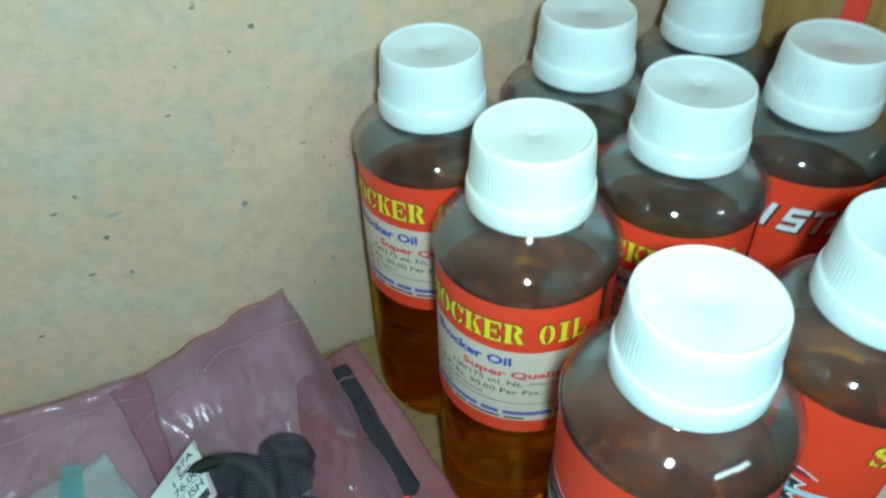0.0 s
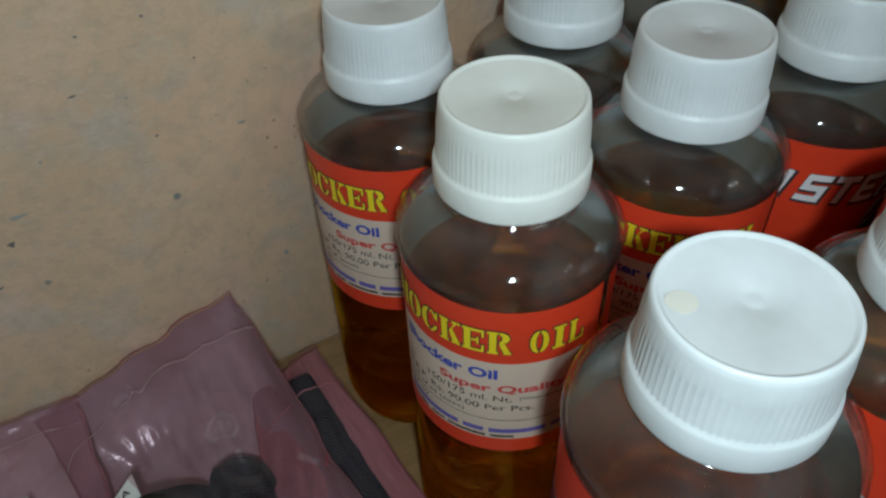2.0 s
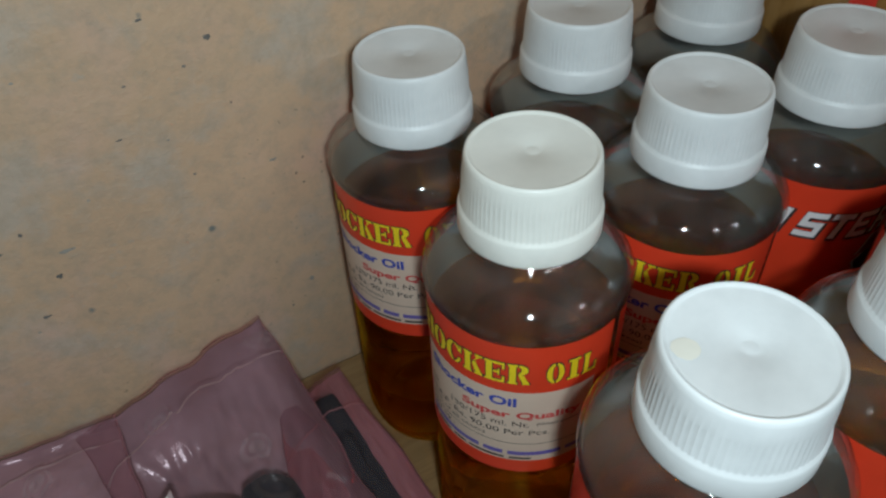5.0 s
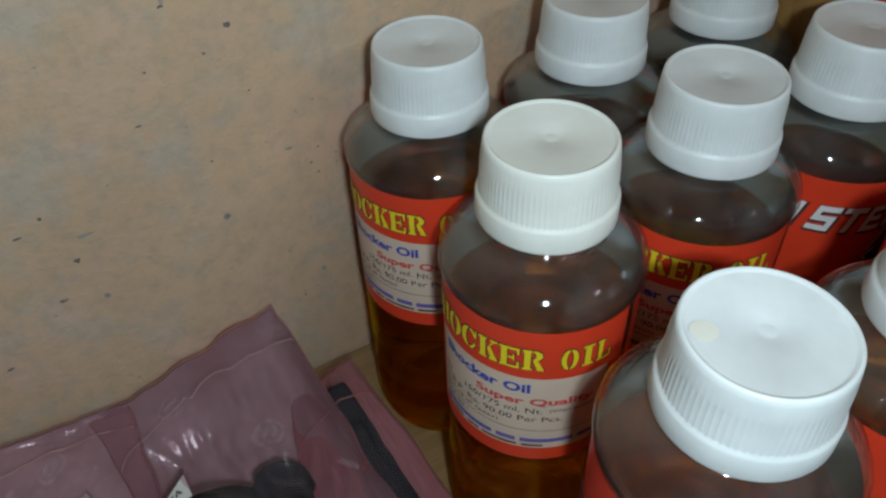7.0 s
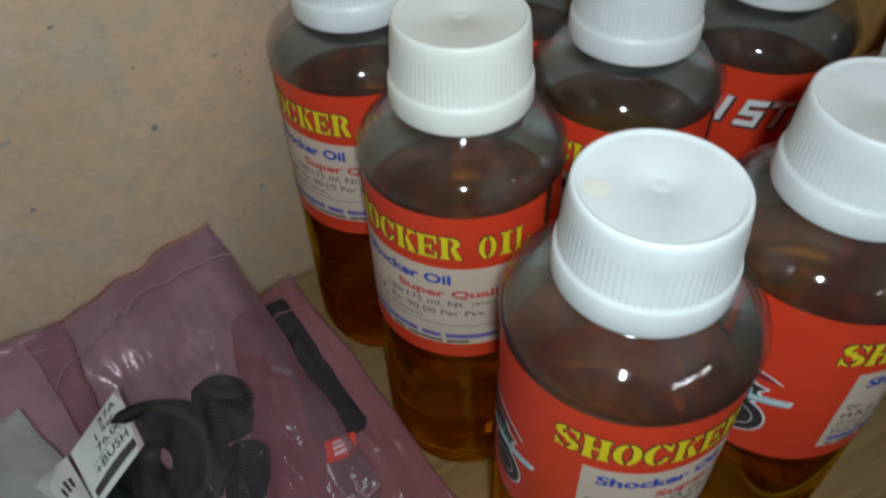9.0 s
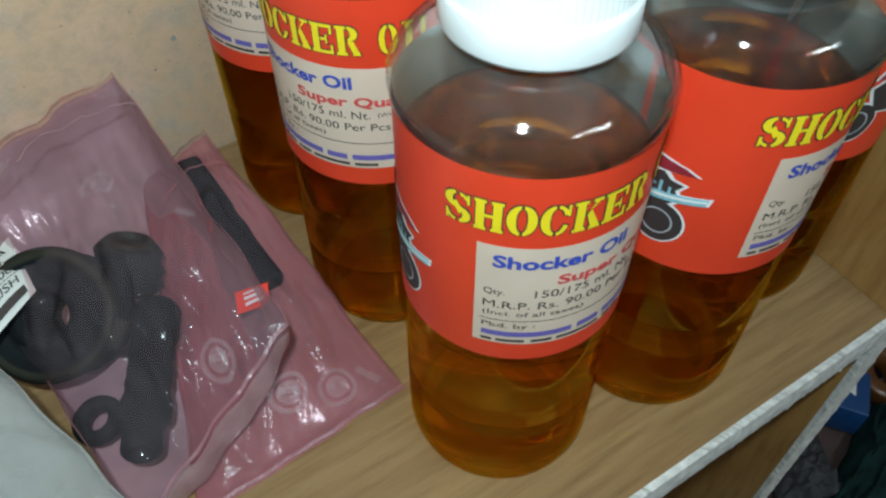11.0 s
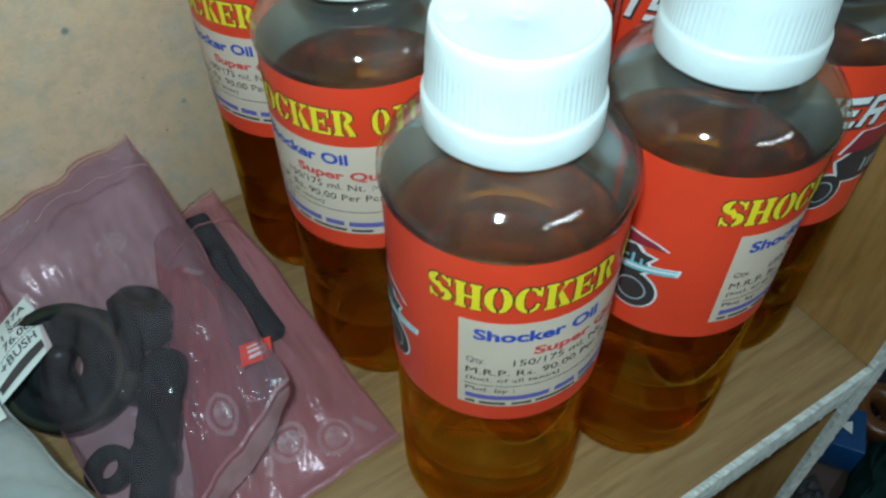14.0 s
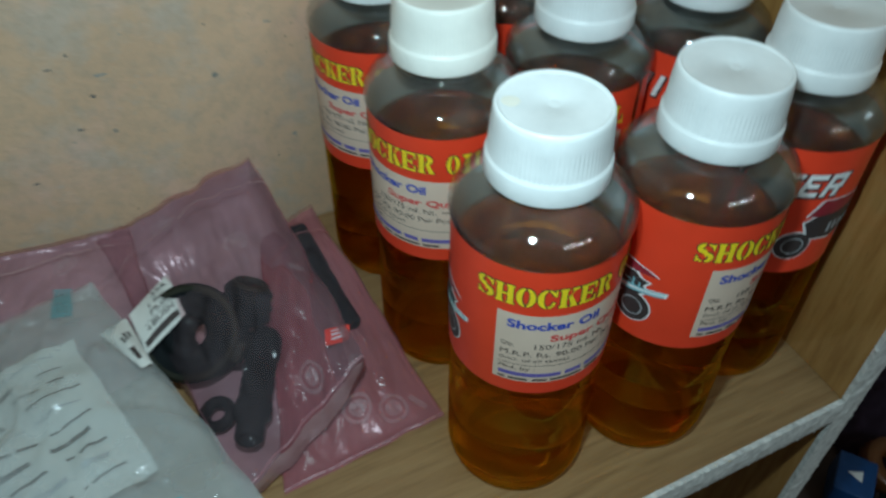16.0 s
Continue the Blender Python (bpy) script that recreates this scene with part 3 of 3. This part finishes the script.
    part("small_print", wrap(small, R, 0.00036), INK, lab, "small black lettering")
    word_bars(lab, [(4, 46), (49, 61), (64, 96), (99, 109)], 0.0721, 0.0737, VIOLET, "maker_bar", "violet bar")
    word_bars(lab, [(4, 9), (11, 24), (27, 37), (39, 62), (65, 78)], 0.0703, 0.0711, INK, "address_bar", "dark bar")
    motorcycle(lab)
    side_word(lab)
    return b


BOTTLES = [("D", 0.0, 0.0, 214.5), ("E", 0.0506, -0.0060, 244.5), ("I", 0.0996, 0.0063, 351.0),
           ("B", 0.0, 0.0610, 163.5), ("C", 0.0526, 0.0626, 164.0), ("F", 0.1026, 0.0609, 5.0),
           ("A", -0.0003, 0.1163, 162.0), ("G", 0.0532, 0.1137, 160.0), ("H", 0.1054, 0.1128, 20.0)]
first = oil_bottle()
BOTTLE_LABEL = "clear plastic bottle of amber shock absorber oil, red label, white cap"
tagged(first, BOTTLE_LABEL, "bottle", "oil bottles on the shelf")
made = {}
for key, x, y, turn in BOTTLES:
    m = pose(x, y, 0.0003, 0, 0, turn)
    if key == "D":
        first.matrix_world = m
        made[key] = first
    else:
        made[key] = copy_thing(first, m)
for key in ("I", "F", "H"):
    made[key]["label"] = "clear plastic oil bottle, motorcycle side of red label facing out"
made["B"]["label"] = "clear plastic oil bottle, red label, loosely screwed white cap"
for ch in made["B"].children:
    if ch.name.startswith("cap"):
        ch.location.z += 0.0022
        ch.data = ch.data.copy()
        ch.data.materials[0] = plain("aged_cap_plastic", (0.81, 0.81, 0.75), 0.42, 0.05, 120)
for ch in made["D"].children:
    if ch.name == "cap":
        bm = bmesh.new()
        bmesh.ops.create_circle(bm, cap_ends=True, radius=0.0024, segments=20, matrix=pose(0.0046, -0.0095, 0.14806))
        for v in bm.verts:
            v.co.x += 0.0005 * noise.noise(v.co * 900)
        part("cap_stain", bm, CAP_STAIN, ch, "yellowed stain on the cap")


# ---- plastic packets ----
def patch(c00, c10, c11, c01, bulge, wrinkle, seed):
    """A crumpled sheet through four corners: returns f(u, v) -> point."""
    p = [Vector(c) for c in (c00, c10, c11, c01)]

    def f(u, v, lift=0.0, ridge=1.0):
        q = p[0] * (1 - u) * (1 - v) + p[1] * u * (1 - v) + p[2] * u * v + p[3] * (1 - u) * v
        edge = max(0.0, 16 * u * (1 - u) * v * (1 - v)) ** 0.6
        s = Vector((u * 3.1 + seed, v * 3.1, seed * 1.7))
        crease = abs(noise.noise(s * 1.3)) * 1.4 - 0.3 + 0.5 * noise.noise(s * 3.4) + 0.22 * noise.noise(s * 8.0)
        crease += ridge * min(1.0, 1.6 * edge) * (0.45 * max(0.0, 1 - 7 * abs(noise.noise(s * 0.9 + Vector((3, 1, 0))))) + 0.35 * max(0.0, 1 - 5 * abs(noise.noise(s * 2.1 + Vector((0, 4, 2))))))
        q.z += bulge * edge + wrinkle * crease * (0.35 + 0.65 * edge) + lift
        q.x += 0.5 * wrinkle * noise.noise(s * 2.2 + Vector((5, 0, 0)))
        q.y += 0.5 * wrinkle * noise.noise(s * 2.2 + Vector((0, 7, 0)))
        return q

    return f


def sheet(f, nu=100, nv=100, floor=0.0008, down=0.0):
    bm = bmesh.new()
    g = []
    for j in range(nv + 1):
        row = []
        for i in range(nu + 1):
            u, v = i / nu, j / nv
            q = f(u, v, 0.0, 0.0 if down else 1.0)
            if down:
                q.z -= 0.0014 + down * max(0.0, 16 * u * (1 - u) * v * (1 - v)) ** 0.35
            q.z, q.y = max(q.z, floor), min(q.y, WALL_Y - 0.003)
            row.append(bm.verts.new(q))
        g.append(row)
    for a, b in zip(g, g[1:]):
        for i in range(nu):
            bm.faces.new((a[i], a[i + 1], b[i + 1], b[i]))
    return bm


def on_sheet(bm, f, u0, v0, su, sv, turn, lift):
    """Lay flat work (unit = metres) on a sheet round (u0, v0); su, sv: the sheet's lengths."""
    c, s = math.cos(radians(turn)), math.sin(radians(turn))
    for v in bm.verts:
        x, y = v.co.x * c - v.co.y * s, v.co.x * s + v.co.y * c
        q = f(u0 + x / su, v0 + y / sv) + Vector((0, 0, lift))
        q.y = min(q.y, WALL_Y - 0.0034)
        v.co = q
    return bm


def badge():
    bm = ring_print(0.0050, 0.0012)
    merge(bm, ring_print(0.0029, 0.0020, 20))
    return merge(bm, strip(-0.0012, 0.0004, -0.0020, 0.0026, 2))


def packet(name, corners, bulge, wrinkle, seed, prints, films, depth):
    thing = empty(name)
    f = patch(*corners, bulge, wrinkle, seed)
    c = [Vector(k) for k in corners]
    su, sv = ((c[1] - c[0]).length + (c[2] - c[3]).length) / 2, ((c[3] - c[0]).length + 2 * (c[2] - c[1]).length) / 3
    part("back_film", sheet(f, down=depth), films[1], thing, "back sheet of the bag")
    part("front_film", sheet(f), films[0], thing, "front sheet of the bag")
    for u, v, turn, kind in prints:
        if kind == "badge":
            part("printed_badge", on_sheet(badge(), f, u, v, su, sv, turn, 0.0006), FILM_PRINT, thing, "faded white round badge")
        else:
            for k in range(kind):
                part("printed_bar", on_sheet(strip(k * 0.0050, k * 0.0050 + 0.0018, -0.0036, 0.0036, 4), f, u, v, su, sv, turn, 0.0006), FILM_PRINT, thing, "faded white bar")
    # folded seams along the sides and the flap's fold
    for a, b in (((0, 0), (1, 0)), ((1, 0), (1, 1)), ((1, 1), (0, 1)), ((0, 1), (0, 0)), ((0.16, 0.0), (0.19, 1.0))):
        cu = bmesh.new()
        last = None
        for i in range(41):
            t = i / 40
            u, v = a[0] + (b[0] - a[0]) * t, a[1] + (b[1] - a[1]) * t
            q = f(u, v)
            q.z, q.y = max(q.z, 0.001), min(q.y, WALL_Y - 0.0032)
            inward = (f(0.5, 0.5) - q).normalized() * 0.0009
            r = [cu.verts.new(q + Vector((0, 0, 0.0005))), cu.verts.new(q + inward + Vector((0, 0, 0.0008)))]
            if last:
                cu.faces.new((last[0], r[0], r[1], last[1]))
            last = r
        part("seam", cu, PINK_SEAM if films[0] is PINK_FILM and a != (0.16, 0.0) else films[1], thing, "heat-sealed seam")
    return thing, f, su, sv


bag_low, f_low, su_low, sv_low = packet(
    "spare_part_packet", ((-0.0330, 0.1230, 0.032), (-0.0195, 0.0200, 0.0015), (-0.084, 0.0142, 0.002), (-0.0575, 0.130, 0.016)), 0.013, 0.0022, 2.3,
    [(0.885, 0.49, 20, "badge"), (0.93, 0.275, 20, "badge"), (0.93, 0.10, 60, 1)], (PINK_FILM, PINK_FLAT_BACK), 0.009)
tagged(bag_low, "flat pink tinted plastic packet holding a black rubber strip", "packet", "spare part packets")
bag_top, f_top, su_top, sv_top = packet(
    "spare_part_packet", ((-0.0515, 0.147, 0.0475), (-0.0445, 0.0325, 0.037), (-0.096, 0.0150, 0.012), (-0.122, 0.147, 0.026)), 0.015, 0.0042, 5.1,
    [(0.10, 0.065, 30, "badge"), (0.43, 0.367, 10, "badge"), (0.167, 0.667, 20, "badge"), (0.62, 0.10, 60, 1), (0.94, 0.36, 30, "badge")],
    (PINK_FILM, PINK_FILM_BACK), 0.050)
tagged(bag_top, "crumpled pink tinted plastic packet of black rubber bushes, propped against wall", "packet", "spare part packets")
bag_back, f_back, su_back, sv_back = packet(
    "spare_part_packet", ((-0.108, 0.149, 0.028), (-0.108, 0.085, 0.010), (-0.205, 0.060, 0.010), (-0.175, 0.149, 0.032)), 0.008, 0.0024, 8.4,
    [(0.25, 0.36, 10, "badge"), (0.3, 0.7, 20, 3)], (PINK_FILM, PINK_FILM_BACK), 0.008)
tagged(bag_back, "pink tinted plastic packet lying flat against the wall", "packet", "spare part packets")


def torus(major, minor, nu=48, nv=18, ridge=0.0):
    bm = bmesh.new()
    g = []
    for i in range(nu):
        a = 2 * math.pi * i / nu
        row = []
        for j in range(nv):
            b = 2 * math.pi * j / nv
            r = minor * (1 + (ridge if j % 3 == 0 else 0))
            row.append(bm.verts.new(((major + r * math.cos(b)) * math.cos(a), (major + r * math.cos(b)) * math.sin(a), r * math.sin(b) * 1.3)))
        g.append(row)
    for i in range(nu):
        for j in range(nv):
            k, l = (i + 1) % nu, (j + 1) % nv
            bm.faces.new((g[i][j], g[k][j], g[k][l], g[i][l]))
    return bm


# a thick rubber bush, a ribbed sleeve and a washer in the propped packet
bush = tagged(empty("rubber_bush"), "thick black rubber bush with a worn olive collar", "rubber bush")
part("bush_body", lathe([(0.0046, -0.012), (0.0150, -0.0125), (0.0178, -0.010), (0.0182, -0.006), (0.0160, -0.0045), (0.0152, 0.000), (0.0162, 0.0035), (0.0186, 0.0050), (0.0190, 0.0085), (0.0170, 0.0105),
                         (0.0148, 0.0100), (0.0140, 0.0082), (0.0108, 0.0080), (0.0100, 0.0105), (0.0066, 0.0108), (0.0058, 0.0090), (0.0046, 0.0030), (0.0046, -0.012)], 48), RUBBER, bush)
part("bush_collar", torus(0.0168, 0.0017, ridge=0.10), RUBBER_OLD, bush, "worn olive collar").location.z = 0.0085
part("bush_tab", box(bmesh.new(), (-0.0045, -0.0215, 0.0040), (0.0045, -0.0145, 0.0095), 0.0012), RUBBER_OLD, bush, "square olive tab")
bush.matrix_world = pose(-0.0950, 0.0830, 0.0205, 16, -34, 38)
sleeve = tagged(empty("rubber_sleeve"), "stepped black rubber sleeve inside the plastic packet", "rubber sleeve")
part("sleeve_body", lathe([(0.0030, -0.025), (0.0064, -0.025), (0.0070, -0.0235), (0.0070, -0.0150), (0.0062, -0.0140)] + [(0.0059 + 0.0004 * (k % 2), -0.0135 + k * 0.0024) for k in range(1, 10)]
     + [(0.0068, 0.0098), (0.0068, 0.0145), (0.0052, 0.0155), (0.0050, 0.0245), (0.0042, 0.0255), (0.0030, 0.0255), (0.0030, -0.025)], 36), RUBBER, sleeve)
sleeve.matrix_world = pose(-0.0806, 0.0545, 0.0140, 84, 0, -22)
washer = tagged(part("rubber_washer", torus(0.0050, 0.0021, 36, 12), RUBBER), "small black rubber ring washer in packet", "washer")
washer.matrix_world = pose(-0.0972, 0.0515, 0.0095, 6, -10, 0)
boot = tagged(empty("rubber_boot"), "squat black rubber boot beside the bush", "rubber boot")
part("boot_body", lathe([(0.004, -0.007), (0.0095, -0.007), (0.0112, -0.005), (0.0096, -0.003), (0.0110, -0.0005), (0.0092, 0.002), (0.0100, 0.005), (0.0080, 0.0075), (0.0040, 0.0075), (0.004, -0.007)], 40), RUBBER, boot)
part("boot_lip", torus(0.0060, 0.0016, 32, 10), RUBBER_OLD, boot, "worn lip of the boot").location.z = 0.0072
boot.matrix_world = pose(-0.0735, 0.0925, 0.0185, -20, 30, 0)
# a long strip in the flat packet
bm = bmesh.new()
box(bm, (-0.0038, -0.029, -0.0035), (0.0044, 0.027, 0.0035), 0.0018)
bmesh.ops.subdivide_edges(bm, edges=[e for e in bm.edges if abs(e.verts[0].co.y - e.verts[1].co.y) > 0.03], cuts=9)
for v in bm.verts:
    v.co.x += 0.0004 * math.sin(v.co.y * 90) + 0.0006 * noise.noise(v.co * 300)
strap = tagged(part("rubber_strip", bm, RUBBER), "long black rubber strip inside flat pink packet", "rubber strip")
strap.matrix_world = pose(-0.0418, 0.0905, 0.0225, 9, 6, 6)

# price stickers on the propped packet

def sticker(corner_a, corner_b, corner_c, corner_d, lines):
    s = [Vector(k) for k in (corner_a, corner_b, corner_c, corner_d)]

    def f(u, v, lift=0.0):
        q = s[0] * (1 - u) * (1 - v) + s[1] * u * (1 - v) + s[2] * u * v + s[3] * (1 - u) * v
        q.z += 0.0022 * math.sin(math.pi * u) * math.sin(math.pi * v) + lift
        return q

    bm = bmesh.new()
    n = 12
    g = [[bm.verts.new(f(i / n, j / n)) for i in range(n + 1)] for j in range(n + 1)]
    for a, b in zip(g, g[1:]):
        for i in range(n):
            bm.faces.new((a[i], a[i + 1], b[i + 1], b[i]))
    thing = part("price_sticker", bm, PAPER)
    for text, u0, u1, v0, v1 in lines:
        tb = lettering(text, u0, u1, v0, v1, 0.012) if text else strip(u0, u1, v0, v1, 6)
        for v in tb.verts:
            v.co = f(v.co.x, v.co.y, 0.0003)
        part("sticker_print", tb, INK, thing, "black printed line")
    return thing


st = sticker((-0.1132, 0.0700, 0.0330), (-0.0967, 0.0810, 0.0350), (-0.0984, 0.1040, 0.0362), (-0.1156, 0.0890, 0.0358),
             [("37A", 0.52, 0.88, 0.80, 0.92), ("1 Set", 0.40, 0.78, 0.64, 0.76), ("76.00", 0.36, 0.84, 0.47, 0.59), ("", 0.2, 0.95, 0.425, 0.435), ("+BUSH", 0.20, 0.86, 0.27, 0.39), ("", 0.06, 0.90, 0.08, 0.20)])
tagged(st, "white paper price sticker with black print, on packet", "sticker", "price stickers")
st = sticker((-0.1265, 0.0835, 0.0362), (-0.1155, 0.0612, 0.0368), (-0.1120, 0.0620, 0.0368), (-0.1170, 0.0895, 0.0345),
             [("", 0.30, 0.44, 0.70, 0.80), ("", 0.30, 0.48, 0.52, 0.62), ("", 0.36, 0.50, 0.34, 0.44), ("", 0.62, 0.86, 0.30, 0.60)])
tagged(st, "white paper sticker with black bars, creased over packet", "sticker", "price stickers")

# milky packet with a printed white card at the front
bag_white, f_white, su_w, sv_w = packet(
    "milky_packet", ((-0.1260, 0.1130, 0.036), (-0.0905, 0.0010, 0.022), (-0.190, -0.036, 0.020), (-0.205, 0.095, 0.034)), 0.012, 0.0030, 11.2, [], (CLEAR_FILM, CLEAR_FILM), 0.016)
tagged(bag_white, "milky clear plastic packet with a printed white card inside", "packet")
card = bmesh.new()
n = 14
g = [[card.verts.new(f_white(0.22 + 0.52 * i / n, 0.20 + 0.75 * j / n) + Vector((0, 0, -0.0022))) for i in range(n + 1)] for j in range(n + 1)]
for a, b in zip(g, g[1:]):
    for i in range(n):
        card.faces.new((a[i], a[i + 1], b[i + 1], b[i]))
card_ob = tagged(part("printed_card", card, PAPER), "white printed card with dark lines inside milky packet", "card")
for k in range(10):
    rnd = random.Random(40 + k)
    a = -0.031 + rnd.uniform(0, 0.006)
    while a < 0.020:
        b = min(0.024, a + rnd.uniform(0.006, 0.024))
        half = rnd.choice((0.00035, 0.0005, 0.0009))
        part("printed_line", on_sheet(strip(a, b, -half, half, 10), f_white, 0.26 + 0.047 * k, 0.58, su_w, sv_w, 90, -0.0016), INK if k % 4 else GREY_INK, card_ob, "dark printed line")
        a = b + rnd.uniform(0.0015, 0.009)

for k in range(2):
    part("blue_band", on_sheet(strip(-0.011, 0.011, -0.004, 0.004, 8), f_white, 0.06 + 0.86 * k, 0.16 + 0.1 * k, su_w, sv_w, 25 - 5 * k, 0.0007), TEAL_FILM, bag_white, "pale teal band on the film")
# red printed bits on the flat packet
for u, v, w, h in ((0.642, 0.445, 0.0068, 0.0098), (0.40, 0.500, 0.0042, 0.0011)):
    part("red_print", on_sheet(strip(-w / 2, w / 2, -h / 2, h / 2, 6), f_low, u, v, su_low, sv_low, 14, 0.0012), RED_PRINT, bag_low, "bright red print")
for k in range(3):
    part("print_bar", on_sheet(strip(-0.0022 + 0.0016 * k, -0.0013 + 0.0016 * k, -0.0024, 0.0024, 2), f_low, 0.642, 0.445, su_low, sv_low, 14, 0.0017), WHITE_INK, bag_low, "small white bar on the red print")

# scuffs on the plaster
SCUFFS = [(-0.0982, 0.0971, 0.0032, 0.0011), (-0.1030, 0.0891, 0.0014, 0.0015), (-0.1115, 0.0764, 0.0016, 0.0010), (-0.0288, 0.0491, 0.0015, 0.0017), (-0.0425, 0.1492, 0.0015, 0.0017), (-0.1342, 0.0572, 0.0017, 0.0007), (-0.0328, 0.1043, 0.0016, 0.0009), (-0.0674, 0.1417, 0.0008, 0.0007), (-0.1146, 0.1033, 0.0018, 0.0008), (-0.1154, 0.0716, 0.0007, 0.0007), (-0.0508, 0.1428, 0.0009, 0.0006), (-0.0585, 0.1584, 0.0012, 0.0007), (-0.0610, 0.1223, 0.0006, 0.0005), (-0.0735, 0.1267, 0.0016, 0.0005), (-0.0568, 0.1085, 0.0008, 0.0006), (-0.0870, 0.1112, 0.0006, 0.0008), (-0.1071, 0.1073, 0.0009, 0.0012), (-0.0377, 0.0398, 0.0007, 0.0006), (-0.0921, 0.1510, 0.0008, 0.0006), (-0.0409, 0.1280, 0.0006, 0.0005)]
for k, (x, z, w, h) in enumerate(SCUFFS):
    rnd = random.Random(k)
    bm = bmesh.new()
    n = 14
    ring = []
    for i in range(n):
        a = 2 * math.pi * i / n
        q = rnd.uniform(0.55, 1.15)
        px, pz = x + 0.8 * w * q * math.cos(a), z + 0.7 * h * q * math.sin(a)
        py = WALL_Y + 0.0012 * noise.noise(Vector((px * 9, pz * 9, 0.3))) + 0.0005 * noise.noise(Vector((px * 31, pz * 31, 1.7))) - 0.0004
        ring.append(bm.verts.new((px, py, pz)))
    bm.faces.new(ring)
    part("scuff", bm, SCUFF_PAINT if k % 3 else SCUFF_GREY, plaster_wall, "dark scuff in the paint")

# ---- clutter on a low table beyond the side panel ----
bm = bmesh.new()
box(bm, (0.165, -0.40, -0.285), (0.75, 0.140, -0.270), 0.002)
for lx in (0.18, 0.70):
    for ly in (-0.38, 0.10):
        box(bm, (lx, ly, -0.95), (lx + 0.03, ly + 0.03, -0.2852))
tagged(part("low_table", bm, plain("dark_stained_wood", (0.07, 0.045, 0.04), 0.6, 0.3, 30), smooth=False), "dark low table cluttered with shop goods", "table")


def crumpled(name, corners, bulge, wrinkle, seed, material, label, category):
    f = patch(*corners, bulge, wrinkle, seed)
    bm = sheet(f, 40, 40, -0.2692)
    bmesh.ops.solidify(bm, geom=bm.faces, thickness=0.0006)
    return tagged(part(name, bm, material), label, category)


crumpled("teal_cloth", ((0.20, -0.085, -0.268), (0.36, -0.060, -0.268), (0.345, -0.015, -0.268), (0.215, -0.055, -0.268)), 0.012, 0.006, 3.3, plain("teal_fabric", (0.010, 0.045, 0.045), 0.85, 0.3, 90), "crumpled dark teal cloth on the low table", "cloth")
crumpled("purple_cloth", ((0.31, -0.010, -0.268), (0.43, -0.030, -0.268), (0.45, 0.070, -0.268), (0.33, 0.075, -0.268)), 0.022, 0.008, 6.6, plain("purple_fabric", (0.05, 0.03, 0.055), 0.9, 0.3, 90), "heap of faded purple cloth on low table", "cloth")
crumpled("paper_wrapper", ((0.205, -0.045, -0.266), (0.245, -0.055, -0.262), (0.262, -0.020, -0.262), (0.215, -0.012, -0.266)), 0.010, 0.006, 9.1, plain("grey_wrapper_paper", (0.10, 0.10, 0.11), 0.7, 0.3, 90), "crumpled pale paper wrapper on low table", "wrapper")
crumpled("violet_wrapper", ((0.235, -0.105, -0.266), (0.33, -0.115, -0.266), (0.34, -0.075, -0.266), (0.245, -0.072, -0.266)), 0.014, 0.007, 12.7, plain("violet_film", (0.16, 0.10, 0.17), 0.4, 0.3, 60), "crumpled violet plastic wrapper on low table", "wrapper")
bm = bmesh.new()
box(bm, (-0.017, -0.013, 0.0), (0.017, 0.013, 0.026), 0.0012)
carton = tagged(part("blue_carton", bm, plain("blue_card", (0.012, 0.06, 0.20), 0.45, 0.1)), "small blue carton with a white triangle mark", "carton")
carton.matrix_world = pose(0.291, -0.012, -0.2655, 0, 0, 35)
bm = bmesh.new()
bm.faces.new([bm.verts.new(p) for p in ((-0.005, -0.004, 0.0263), (0.005, -0.004, 0.0263), (0.0, 0.006, 0.0263))])
part("triangle_mark", bm, WHITE_INK, carton, "white triangle mark")
roll = tagged(part("tape_roll", lathe([(0.009, 0.0), (0.019, 0.0), (0.0195, 0.001), (0.0195, 0.013), (0.019, 0.014), (0.009, 0.014), (0.009, 0.0)], 40), plain("brown_tape", (0.12, 0.045, 0.012), 0.3, 0.15)), "roll of glossy brown tape on low table", "tape roll")
roll.matrix_world = pose(0.325, -0.012, -0.2555, 18, 0, 0)
